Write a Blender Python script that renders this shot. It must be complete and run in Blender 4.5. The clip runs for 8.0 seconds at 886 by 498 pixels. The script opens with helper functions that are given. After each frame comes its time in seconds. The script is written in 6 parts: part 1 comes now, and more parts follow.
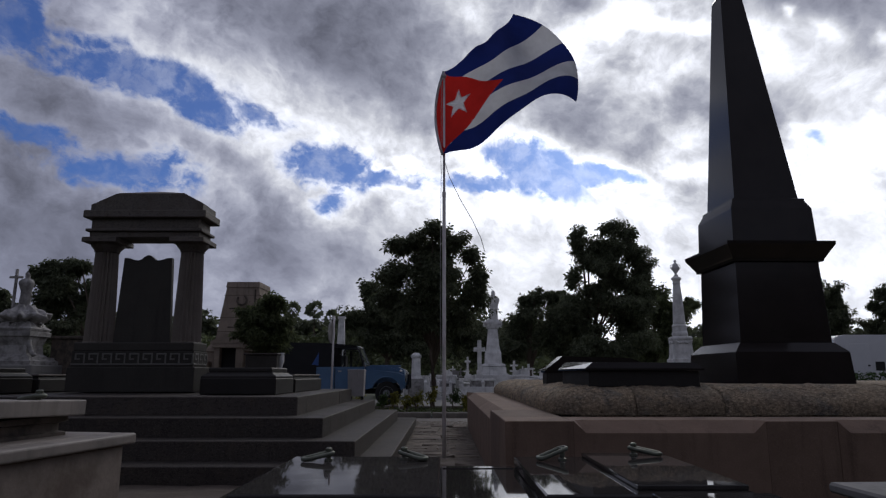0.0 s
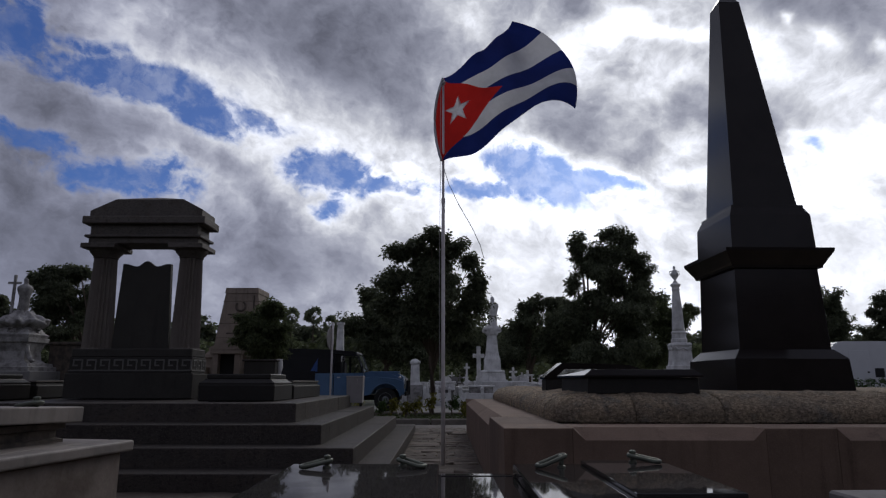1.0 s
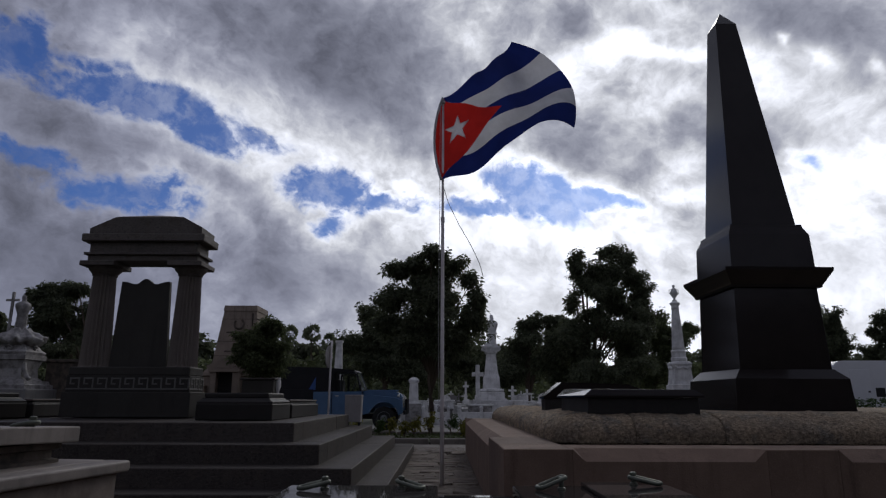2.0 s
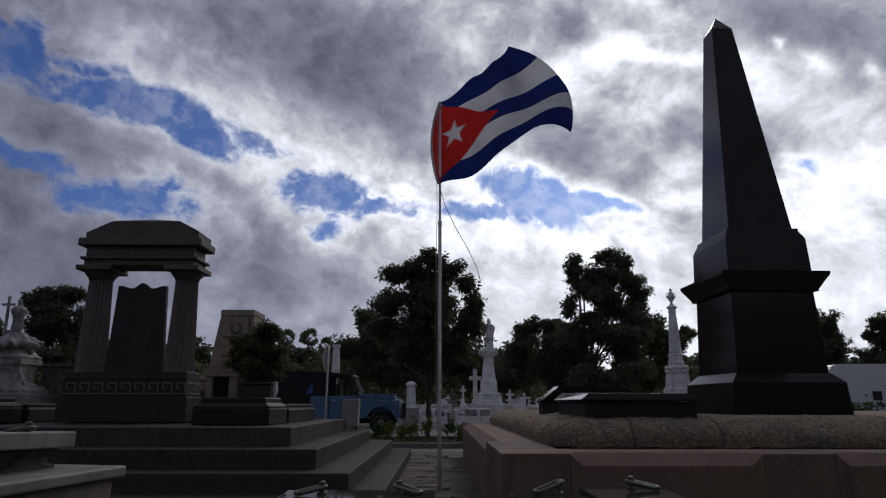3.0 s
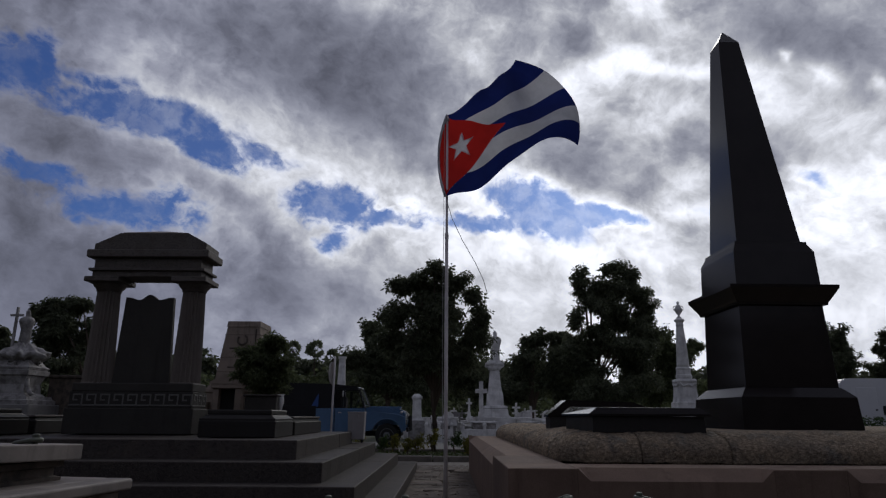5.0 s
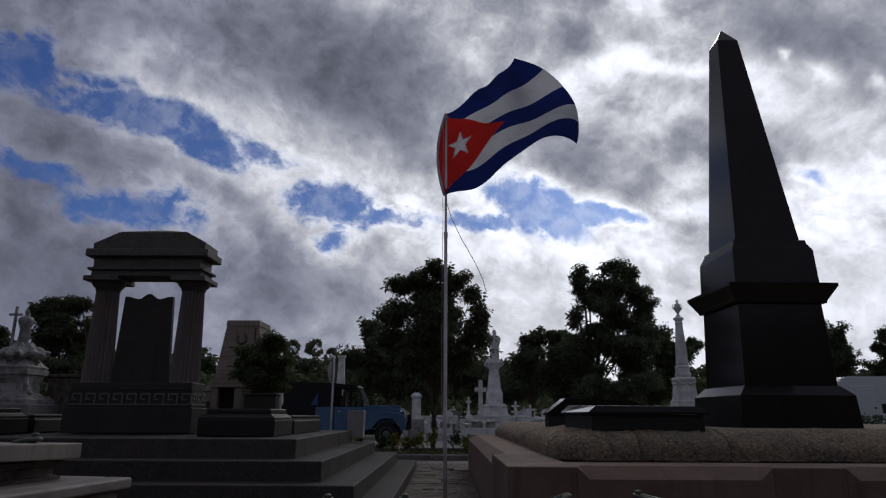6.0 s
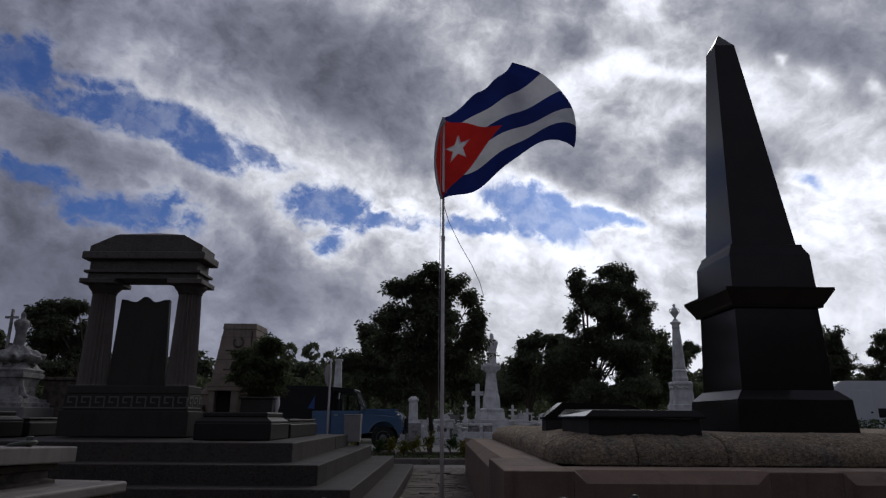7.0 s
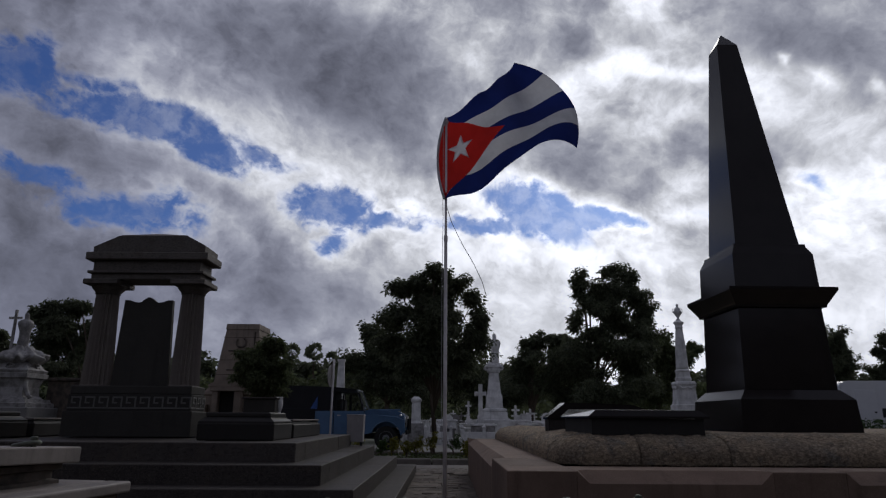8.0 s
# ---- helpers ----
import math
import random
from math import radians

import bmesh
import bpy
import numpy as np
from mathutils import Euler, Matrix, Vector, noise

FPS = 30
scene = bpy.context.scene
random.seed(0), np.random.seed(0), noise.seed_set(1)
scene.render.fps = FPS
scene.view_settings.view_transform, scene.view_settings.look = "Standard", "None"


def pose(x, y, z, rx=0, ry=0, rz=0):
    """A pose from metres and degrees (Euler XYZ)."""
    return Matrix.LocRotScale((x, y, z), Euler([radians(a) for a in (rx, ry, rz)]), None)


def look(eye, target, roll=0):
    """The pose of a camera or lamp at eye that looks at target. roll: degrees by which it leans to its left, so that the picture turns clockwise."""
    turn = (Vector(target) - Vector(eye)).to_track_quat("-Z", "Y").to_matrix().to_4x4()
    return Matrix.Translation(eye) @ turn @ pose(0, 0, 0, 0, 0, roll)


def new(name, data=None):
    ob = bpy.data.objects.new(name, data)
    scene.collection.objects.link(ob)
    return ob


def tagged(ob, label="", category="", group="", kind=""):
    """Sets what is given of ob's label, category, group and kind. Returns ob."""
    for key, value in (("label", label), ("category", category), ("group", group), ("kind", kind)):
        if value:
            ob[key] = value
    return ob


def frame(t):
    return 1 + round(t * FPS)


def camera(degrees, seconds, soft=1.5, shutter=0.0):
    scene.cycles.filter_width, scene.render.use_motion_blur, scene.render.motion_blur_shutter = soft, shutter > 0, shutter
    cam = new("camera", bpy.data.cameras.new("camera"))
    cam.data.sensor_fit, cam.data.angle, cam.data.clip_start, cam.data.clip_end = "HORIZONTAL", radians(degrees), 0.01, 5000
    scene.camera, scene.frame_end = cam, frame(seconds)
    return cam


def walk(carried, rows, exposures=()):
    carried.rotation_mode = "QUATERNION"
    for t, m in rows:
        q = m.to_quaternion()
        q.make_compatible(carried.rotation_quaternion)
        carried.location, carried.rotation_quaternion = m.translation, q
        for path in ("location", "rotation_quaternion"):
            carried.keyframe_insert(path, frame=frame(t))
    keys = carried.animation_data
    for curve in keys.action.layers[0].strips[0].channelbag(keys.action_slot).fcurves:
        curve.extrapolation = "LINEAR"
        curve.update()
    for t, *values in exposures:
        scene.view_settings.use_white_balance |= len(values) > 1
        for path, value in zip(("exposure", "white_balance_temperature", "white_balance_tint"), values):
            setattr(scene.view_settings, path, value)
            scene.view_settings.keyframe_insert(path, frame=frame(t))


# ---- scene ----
# ---------------------------------------------------------------- camera
CAM_H = 0.97
cam = camera(68.51, 8.0, soft=1.25)
EXPOSURES = [(0, 0.05), (1.5, -0.05), (3.5, -0.22), (4.5, -0.28), (6.5, -0.32), (8, -0.30)]
PATH = [
    (0, pose(0.0000, 0.0000, CAM_H + 0.0000, 100.963, -0.000, 0.100)),
    (0.5, pose(0.0006, 0.0003, CAM_H + 0.0007, 101.238, 0.033, 0.027)),
    (1, pose(0.0022, 0.0013, CAM_H + 0.0050, 101.487, -0.043, 0.024)),
    (1.5, pose(-0.0005, -0.0005, CAM_H + 0.0121, 102.404, -0.173, 0.041)),
    (3, pose(-0.0009, -0.0027, CAM_H + 0.0181, 103.380, -0.079, -0.312)),
    (3.5, pose(-0.0039, -0.0017, CAM_H + 0.0178, 103.487, -0.205, -0.210)),
    (4, pose(-0.0046, -0.0009, CAM_H + 0.0203, 103.739, -0.329, -0.136)),
    (4.5, pose(-0.0083, -0.0049, CAM_H + 0.0270, 104.442, -0.395, 0.144)),
    (6, pose(-0.0062, -0.0036, CAM_H + 0.0257, 104.316, -0.263, 0.137)),
    (6.5, pose(-0.0037, -0.0077, CAM_H + 0.0242, 104.281, -0.289, -0.026)),
    (7, pose(-0.0041, -0.0019, CAM_H + 0.0265, 104.631, -0.348, -0.114)),
    (7.5, pose(-0.0079, -0.0078, CAM_H + 0.0288, 104.997, -0.347, -0.118)),
    (8, pose(-0.0058, -0.0054, CAM_H + 0.0254, 104.648, -0.323, 0.122)),
]
walk(cam, PATH, EXPOSURES)
# ---------------------------------------------------------------- world and sun
SUN_DIR = Vector((0.343, 0.799, 0.493)).normalized()
world = bpy.data.worlds.new("sky")
scene.world = world
world.use_nodes = True


class Nodes:
    """A short way to wire shader nodes."""

    def __init__(self, tree):
        self.t = tree
        tree.nodes.clear()

    def add(self, kind, **sets):
        n = self.t.nodes.new(kind)
        for k, v in sets.items():
            if k == "operation":
                n.operation = v
            elif k == "blend":
                n.blend_type = v
            elif k == "dtype":
                n.data_type = v
        return n

    def put(self, sock, v):
        if isinstance(v, bpy.types.NodeSocket):
            self.t.links.new(v, sock)
        elif v is not None:
            sock.default_value = v

    def math(self, op, a, b=None, c=None, clamp=False):
        n = self.add("ShaderNodeMath", operation=op)
        n.use_clamp = clamp
        for i, v in enumerate((a, b, c)):
            self.put(n.inputs[i], v)
        return n.outputs[0]

    def vmath(self, op, a, b=None, out=0):
        n = self.add("ShaderNodeVectorMath", operation=op)
        self.put(n.inputs[0], a)
        self.put(n.inputs[1], b)
        return n.outputs[out]

    def noise(self, vec, scale, detail=4.0, rough=0.55, dist=0.0, out="Fac"):
        n = self.add("ShaderNodeTexNoise")
        self.put(n.inputs["Vector"], vec)
        n.inputs["Scale"].default_value = scale
        n.inputs["Detail"].default_value = detail
        n.inputs["Roughness"].default_value = rough
        n.inputs["Distortion"].default_value = dist
        return n.outputs[out]

    def ramp(self, fac, stops):
        n = self.add("ShaderNodeValToRGB")
        e = n.color_ramp.elements
        while len(e) < len(stops):
            e.new(0.5)
        for el, (p, c) in zip(e, stops):
            el.position = p
            el.color = (c, c, c, 1) if isinstance(c, (int, float)) else (*c, 1)
        self.put(n.inputs[0], fac)
        return n.outputs[0]

    def span(self, v, a, b, c=0.0, d=1.0):
        n = self.add("ShaderNodeMapRange")
        n.interpolation_type = "SMOOTHSTEP"
        for i, x in enumerate((v, a, b, c, d)):
            self.put(n.inputs[i], x)
        return n.outputs[0]

    def mix(self, fac, a, b, blend="MIX"):
        n = self.add("ShaderNodeMix", dtype="RGBA", blend=blend)
        self.put(n.inputs[0], fac)
        self.put(n.inputs[6], a if not isinstance(a, tuple) else (*a, 1))
        self.put(n.inputs[7], b if not isinstance(b, tuple) else (*b, 1))
        return n.outputs[2]

    def xyz(self, v):
        n = self.add("ShaderNodeSeparateXYZ")
        self.put(n.inputs[0], v)
        return n.outputs

    def vec(self, x, y, z):
        n = self.add("ShaderNodeCombineXYZ")
        for i, v in enumerate((x, y, z)):
            self.put(n.inputs[i], v)
        return n.outputs[0]


def build_sky():
    w = Nodes(world.node_tree)
    d = w.add("ShaderNodeTexCoord").outputs["Generated"]
    x, y, z = w.xyz(d)
    up = w.math("MAXIMUM", z, 0.0)
    flat_y = w.math("MAXIMUM", y, 0.08)
    az, el = w.math("DIVIDE", x, flat_y), w.math("DIVIDE", up, flat_y)
    front = w.span(y, 0.08, 0.4)
    # billows, drawn out a little along the wind
    wind = w.vec(w.math("MULTIPLY_ADD", z, -0.3, x), y, w.math("MULTIPLY_ADD", z, 1.2, w.math("MULTIPLY", x, 0.35)))
    warp = w.add("ShaderNodeTexNoise")
    w.put(warp.inputs["Vector"], wind)
    warp.inputs["Scale"].default_value = 5.0
    warp.inputs["Detail"].default_value = 5.0
    warp.inputs["Roughness"].default_value = 0.6
    swirl = w.vmath("SUBTRACT", warp.outputs["Color"], (0.5, 0.5, 0.5))
    air = w.vmath("ADD", wind, w.vmath("MULTIPLY", swirl, (0.10, 0.10, 0.10)))
    to_sun = w.vmath("MULTIPLY", w.vmath("SUBTRACT", tuple(SUN_DIR), d), (0.045, 0.045, 0.045))

    def heaps(where, scale, detail):
        """Rounded heaps on heaps: high in the middle of each, creased between."""
        n = w.add("ShaderNodeTexVoronoi")
        n.feature = "SMOOTH_F1"
        n.normalize = True
        w.put(n.inputs["Vector"], where)
        n.inputs["Scale"].default_value = scale
        n.inputs["Detail"].default_value = detail
        n.inputs["Roughness"].default_value = 0.6
        n.inputs["Smoothness"].default_value = 0.3
        return w.math("SUBTRACT", 0.28, n.outputs["Distance"])
    heap = heaps(air, 11.0, 5.0)
    relief = w.math("SUBTRACT", heap, heaps(w.vmath("ADD", air, to_sun), 11.0, 5.0))
    puff = w.math("SUBTRACT", w.noise(air, 5.5, 8, 0.56), 0.5)
    fine = w.math("SUBTRACT", w.noise(air, 26.0, 7, 0.62), 0.5)
    wx, wy, wz = w.xyz(w.vmath("MULTIPLY", swirl, (0.16, 0.12, 0.0)))
    azw, elw = w.math("ADD", az, wx), w.math("ADD", el, wy)

    def hump(ca, ce, la, lb, turn, amp):
        c, s = math.cos(radians(turn)), math.sin(radians(turn))
        da, de = w.math("SUBTRACT", azw, ca), w.math("SUBTRACT", elw, ce)
        u = w.math("MULTIPLY_ADD", de, s / la, w.math("MULTIPLY", da, c / la))
        v = w.math("MULTIPLY_ADD", de, c / lb, w.math("MULTIPLY", da, -s / lb))
        r2 = w.math("MULTIPLY_ADD", u, u, w.math("MULTIPLY", v, v))
        return w.math("MULTIPLY", w.math("EXPONENT", w.math("MULTIPLY", r2, -0.55)), amp)

    def field(rows, how):
        total = None
        for r in rows:
            total = hump(*r) if total is None else w.math(how, total, hump(*r))
        return w.math("MULTIPLY", total, front)
    clear, bank, lit = field(RIFTS, "MAXIMUM"), field(BANKS, "ADD"), field(THIN, "ADD")
    # thickness of the cloud: even cover, less in the gaps and where the light comes through, more in the banks
    calm = w.math("SUBTRACT", 1.0, w.math("MULTIPLY", w.math("MINIMUM", bank, 1.0), 0.6))
    body = w.math("MULTIPLY", calm, w.math("MULTIPLY_ADD", puff, 1.8, w.math("MULTIPLY_ADD", heap, 2.1, w.math("MULTIPLY", fine, w.math("MULTIPLY_ADD", clear, 1.1, 0.75)))))
    thick = w.math("ADD", w.math("MULTIPLY_ADD", bank, 0.55, 0.56), body)
    thick = w.math("SUBTRACT", thick, w.math("MULTIPLY_ADD", clear, 1.35, w.math("MULTIPLY", lit, 0.52)))
    hole = w.math("MULTIPLY", w.span(thick, 0.24, -0.34), w.span(clear, 0.06, 0.42))
    # brightness: white where thin and towards the hidden sun, grey undersides where thick
    toward = w.vmath("DOT_PRODUCT", d, tuple(SUN_DIR), out=1)
    glow = w.span(toward, 0.55, 0.98)
    back = w.span(toward, -0.6, 0.45, 1.40, 1.0)
    thin = w.span(w.math("MULTIPLY_ADD", w.math("MULTIPLY", clear, w.math("SUBTRACT", 1.0, glow)), 0.7, thick), 1.35, 0.0)
    lum = w.math("MULTIPLY_ADD", thin, w.math("MULTIPLY_ADD", glow, 0.47, 0.085), w.math("MULTIPLY_ADD", glow, 0.07, 0.135))
    lum = w.math("MULTIPLY_ADD", w.math("POWER", thin, 3.0), w.math("MULTIPLY_ADD", glow, 0.50, 0.03), lum)
    lum = w.math("MULTIPLY", lum, w.math("MINIMUM", w.math("MAXIMUM", w.math("MULTIPLY_ADD", relief, 2.6, 1.0), 0.68), 1.3))
    lum = w.math("MULTIPLY", lum, back)
    # thinner, paler cloud low over the horizon
    low = w.math("MULTIPLY", w.span(el, 0.34, 0.05), 0.45)
    pale = w.math("MULTIPLY", w.math("MULTIPLY_ADD", w.span(toward, 0.74, 0.95), 0.9, 0.22), w.math("MULTIPLY_ADD", thin, 0.5, 0.75))
    lum = w.math("MULTIPLY_ADD", low, w.math("SUBTRACT", pale, lum), lum)
    tint = w.mix(w.span(w.math("MULTIPLY_ADD", glow, 0.15, lum), 0.15, 0.85), (0.895, 0.95, 1.28), (0.97, 1.0, 1.10))
    cloud = w.mix(1.0, tint, w.vec(lum, lum, lum), "MULTIPLY")
    sky = w.add("ShaderNodeTexSky")
    sky.sky_type = "NISHITA"
    sky.sun_disc = False
    sky.sun_elevation = math.asin(SUN_DIR.z)
    sky.sun_rotation = math.atan2(SUN_DIR.x, SUN_DIR.y)
    blue = w.mix(1.0, sky.outputs[0], SKY_BLUE, "MULTIPLY")
    both = w.mix(w.math("MULTIPLY", hole, w.span(fine, 0.14, -0.12, 0.75, 0.97)), cloud, blue)
    bg = w.add("ShaderNodeBackground")
    w.put(bg.inputs[0], both)
    bg.inputs[1].default_value = 1.0
    out = w.add("ShaderNodeOutputWorld")
    w.put(out.inputs[0], bg.outputs[0])


SKY_BLUE = (0.021, 0.034, 0.068)
RIFTS = [  # blue gaps: bearing and height as tangents, half length, half width, slant, clearness
    (-0.727, 0.582, 0.072, 0.048, -30, 1.05),
    (-0.602, 0.547, 0.083, 0.026, -20, 0.62),
    (-0.533, 0.485, 0.127, 0.034, -12, 0.95),
    (-0.411, 0.438, 0.086, 0.033, -25, 0.95),
    (-0.323, 0.415, 0.054, 0.017, -20, 0.75),
    (-0.664, 0.398, 0.081, 0.022, -20, 0.85),
    (-0.524, 0.330, 0.101, 0.031, -12, 0.95),
    (-0.186, 0.314, 0.070, 0.027, -10, 1.00),
    (-0.178, 0.261, 0.032, 0.024, 0, 0.75),
    (-0.098, 0.302, 0.070, 0.014, -5, 0.80),
    (-0.073, 0.327, 0.039, 0.009, -10, 0.45),
    (0.155, 0.325, 0.061, 0.030, -15, 1.10),
    (0.063, 0.297, 0.068, 0.013, 0, 0.75),
    (0.241, 0.312, 0.073, 0.014, 0, 0.90),
    (0.610, 0.362, 0.031, 0.012, -30, 0.40),
    (0.473, 0.325, 0.088, 0.014, 0, 0.50),
]
BANKS = [  # the same for thick grey cloud
    (-0.214, 0.620, 0.185, 0.072, -20, 1.00),
    (-0.133, 0.524, 0.120, 0.080, -30, 0.85),
    (-0.441, 0.669, 0.125, 0.042, -15, 0.45),
    (-0.554, 0.625, 0.103, 0.037, -30, 0.15),
    (-0.405, 0.378, 0.142, 0.034, -30, 0.34),
    (-0.279, 0.278, 0.110, 0.044, -35, 0.40),
    (-0.674, 0.451, 0.097, 0.027, -15, 0.30),
    (-0.616, 0.241, 0.136, 0.054, -10, 0.40),
    (0.139, 0.413, 0.115, 0.040, -10, 0.36),
    (0.279, 0.428, 0.116, 0.054, -15, 0.40),
    (0.642, 0.631, 0.165, 0.066, -8, 0.95),
    (0.579, 0.441, 0.102, 0.041, -15, 0.55),
    (0.597, 0.227, 0.090, 0.029, -5, 0.50),
    (-0.035, 0.173, 0.142, 0.027, -5, 0.30),
    (0.214, 0.633, 0.113, 0.035, -10, 0.30),
    (-0.193, 0.168, 0.106, 0.044, -10, 0.30),
]
THIN = [  # the same for thin cloud with the light behind it
    (0.039, 0.631, 0.041, 0.033, 0, 0.45),
    (0.143, 0.535, 0.062, 0.036, -20, 0.65),
    (0.254, 0.569, 0.046, 0.022, 20, 0.80),
    (0.320, 0.594, 0.051, 0.018, -20, 0.70),
    (0.365, 0.514, 0.040, 0.032, 0, 0.70),
    (0.399, 0.579, 0.071, 0.011, 0, 0.80),
    (0.222, 0.506, 0.059, 0.016, -25, 0.50),
    (0.522, 0.561, 0.034, 0.040, 0, 0.55),
    (0.651, 0.423, 0.087, 0.046, -15, 0.75),
    (0.597, 0.297, 0.102, 0.055, -10, 0.75),
    (0.580, 0.605, 0.009, 0.009, 0, 1.10),
    (0.627, 0.580, 0.020, 0.017, 0, 1.20),
    (0.729, 0.564, 0.015, 0.017, 0, 1.10),
    (0.296, 0.259, 0.137, 0.031, -5, 0.60),
    (0.063, 0.255, 0.100, 0.031, 0, 0.50),
    (-0.073, 0.358, 0.113, 0.017, -5, 0.45),
]
build_sky()

sun_data = bpy.data.lights.new("sun", "SUN")
sun_data.energy = 0.5
sun_data.angle = radians(25)
sun_data.color = (1.0, 0.97, 0.92)
sun = new("sun", sun_data)
sun.matrix_world = look((0, 0, 30), Vector((0, 0, 30)) - SUN_DIR)
tagged(sun, kind="structure")

# ---------------------------------------------------------------- materials
def material(name, base, dark=None, scale=8.0, rough=0.6, metal=0.0, bump=0.15, grain=60.0, stain=0.35, streak=0.0,
             speck=0.0, coat=0.0, spec=0.5, vary=0.12, rough_var=0.12, lichen=None, dust=0.0, chisel=0.0):
    """Two scales of variation: broad stains and fine grain, both in colour and relief."""
    m = bpy.data.materials.new(name)
    m.use_nodes = True
    w = Nodes(m.node_tree)
    co = w.add("ShaderNodeTexCoord").outputs["Object"]
    info = w.add("ShaderNodeObjectInfo").outputs["Random"]
    shift = w.vmath("ADD", co, w.vec(w.math("MULTIPLY", info, 37.0), w.math("MULTIPLY", info, 11.0), 0.0))
    dark = dark or tuple(c * 0.55 for c in base)
    broad = w.noise(shift, scale * 0.35, 5, 0.62)
    fine = w.noise(shift, grain, 4, 0.6)
    col = w.mix(w.span(broad, 0.35, 0.72, 0.0, stain), base, dark)
    if streak:
        sx, sy, sz = w.xyz(shift)
        run = w.noise(w.vec(w.math("MULTIPLY", sx, 9.0), w.math("MULTIPLY", sy, 9.0), w.math("MULTIPLY", sz, 0.8)), 1.0, 4, 0.6)
        col = w.mix(w.span(run, 0.52, 0.75, 0.0, streak), col, tuple(c * 0.35 for c in base))
    if lichen:
        patch = w.noise(w.vmath("ADD", shift, (5.0, 9.0, 2.0)), 4.5, 6, 0.7)
        col = w.mix(w.span(patch, 0.50, 0.64, 0.0, 0.85), col, lichen)
        # pits drawn as dark spots: their shade is put in the colour
        pit_shade = w.noise(w.vmath("MULTIPLY", shift, (1.0, 1.0, 1.8)), 28.0, 5, 0.75)
        col = w.mix(w.span(pit_shade, 0.50, 0.62, 0.0, 0.65), col, tuple(c * 0.3 for c in base))
    if speck:
        dots = w.noise(shift, grain * 2.2, 2, 0.5)
        col = w.mix(w.span(dots, 0.56, 0.68, 0.0, speck), col, tuple(min(1, c * 2.2 + 0.03) for c in base))
    tone = w.math("ADD", 1.0 - vary, w.math("MULTIPLY", w.math("ADD", w.math("MULTIPLY", fine, 1.2), w.math("MULTIPLY", info, 0.8)), vary))
    col = w.mix(1.0, col, w.vec(tone, tone, tone), "MULTIPLY")
    height = w.math("ADD", w.math("MULTIPLY", broad, 0.6), w.math("MULTIPLY", fine, 0.4))
    if chisel:
        # short level tool marks and pits, their hollows also shaded in the colour
        cut = w.noise(w.vmath("MULTIPLY", w.vmath("ADD", co, w.vec(0.0, 0.0, info)), (26.0, 26.0, 58.0)), 1.0, 5, 0.72, 0.9)
        chip = w.noise(shift, 34.0, 4, 0.65)
        height = w.math("MULTIPLY_ADD", cut, chisel, w.math("MULTIPLY_ADD", chip, chisel * 0.7, height))
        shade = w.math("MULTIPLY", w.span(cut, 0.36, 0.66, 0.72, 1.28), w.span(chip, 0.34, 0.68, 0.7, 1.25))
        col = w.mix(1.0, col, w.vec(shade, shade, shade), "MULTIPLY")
    b = w.add("ShaderNodeBsdfPrincipled")
    w.put(b.inputs["Base Color"], col)
    w.put(b.inputs["Roughness"], w.math("ADD", rough - rough_var / 2, w.math("MULTIPLY", broad, rough_var), clamp=True))
    b.inputs["Metallic"].default_value = metal
    b.inputs["Specular IOR Level"].default_value = spec
    b.inputs["Coat Weight"].default_value = coat
    b.inputs["Coat Roughness"].default_value = 0.06
    if bump:
        bp = w.add("ShaderNodeBump")
        bp.inputs["Strength"].default_value = bump
        bp.inputs["Distance"].default_value = 0.02
        w.put(bp.inputs["Height"], height)
        w.put(b.inputs["Normal"], bp.outputs[0])
    face = b.outputs[0]
    if dust:
        film = w.add("ShaderNodeBsdfDiffuse")
        w.put(film.inputs[0], col)
        mx = w.add("ShaderNodeMixShader")
        w.put(mx.inputs[0], w.span(broad, 0.3, 0.7, dust * 0.75, min(1.0, dust * 1.25)))
        w.put(mx.inputs[1], face)
        w.put(mx.inputs[2], film.outputs[0])
        face = mx.outputs[0]
    out = w.add("ShaderNodeOutputMaterial")
    w.put(out.inputs[0], face)
    return m


def leaf_material(name, base, lively=0.5):
    m = bpy.data.materials.new(name)
    m.use_nodes = True
    w = Nodes(m.node_tree)
    rnd = w.add("ShaderNodeNewGeometry").outputs["Random Per Island"]
    col = w.mix(rnd, tuple(c * (1 - lively) for c in base), tuple(c * (1 + lively) for c in base))
    b = w.add("ShaderNodeBsdfPrincipled")
    w.put(b.inputs["Base Color"], col)
    b.inputs["Roughness"].default_value = 0.6
    b.inputs["Specular IOR Level"].default_value = 0.3
    tr = w.add("ShaderNodeBsdfTranslucent")
    w.put(tr.inputs[0], col)
    mx = w.add("ShaderNodeMixShader")
    mx.inputs[0].default_value = 0.46
    w.put(mx.inputs[1], b.outputs[0])
    w.put(mx.inputs[2], tr.outputs[0])
    out = w.add("ShaderNodeOutputMaterial")
    w.put(out.inputs[0], mx.outputs[0])
    return m


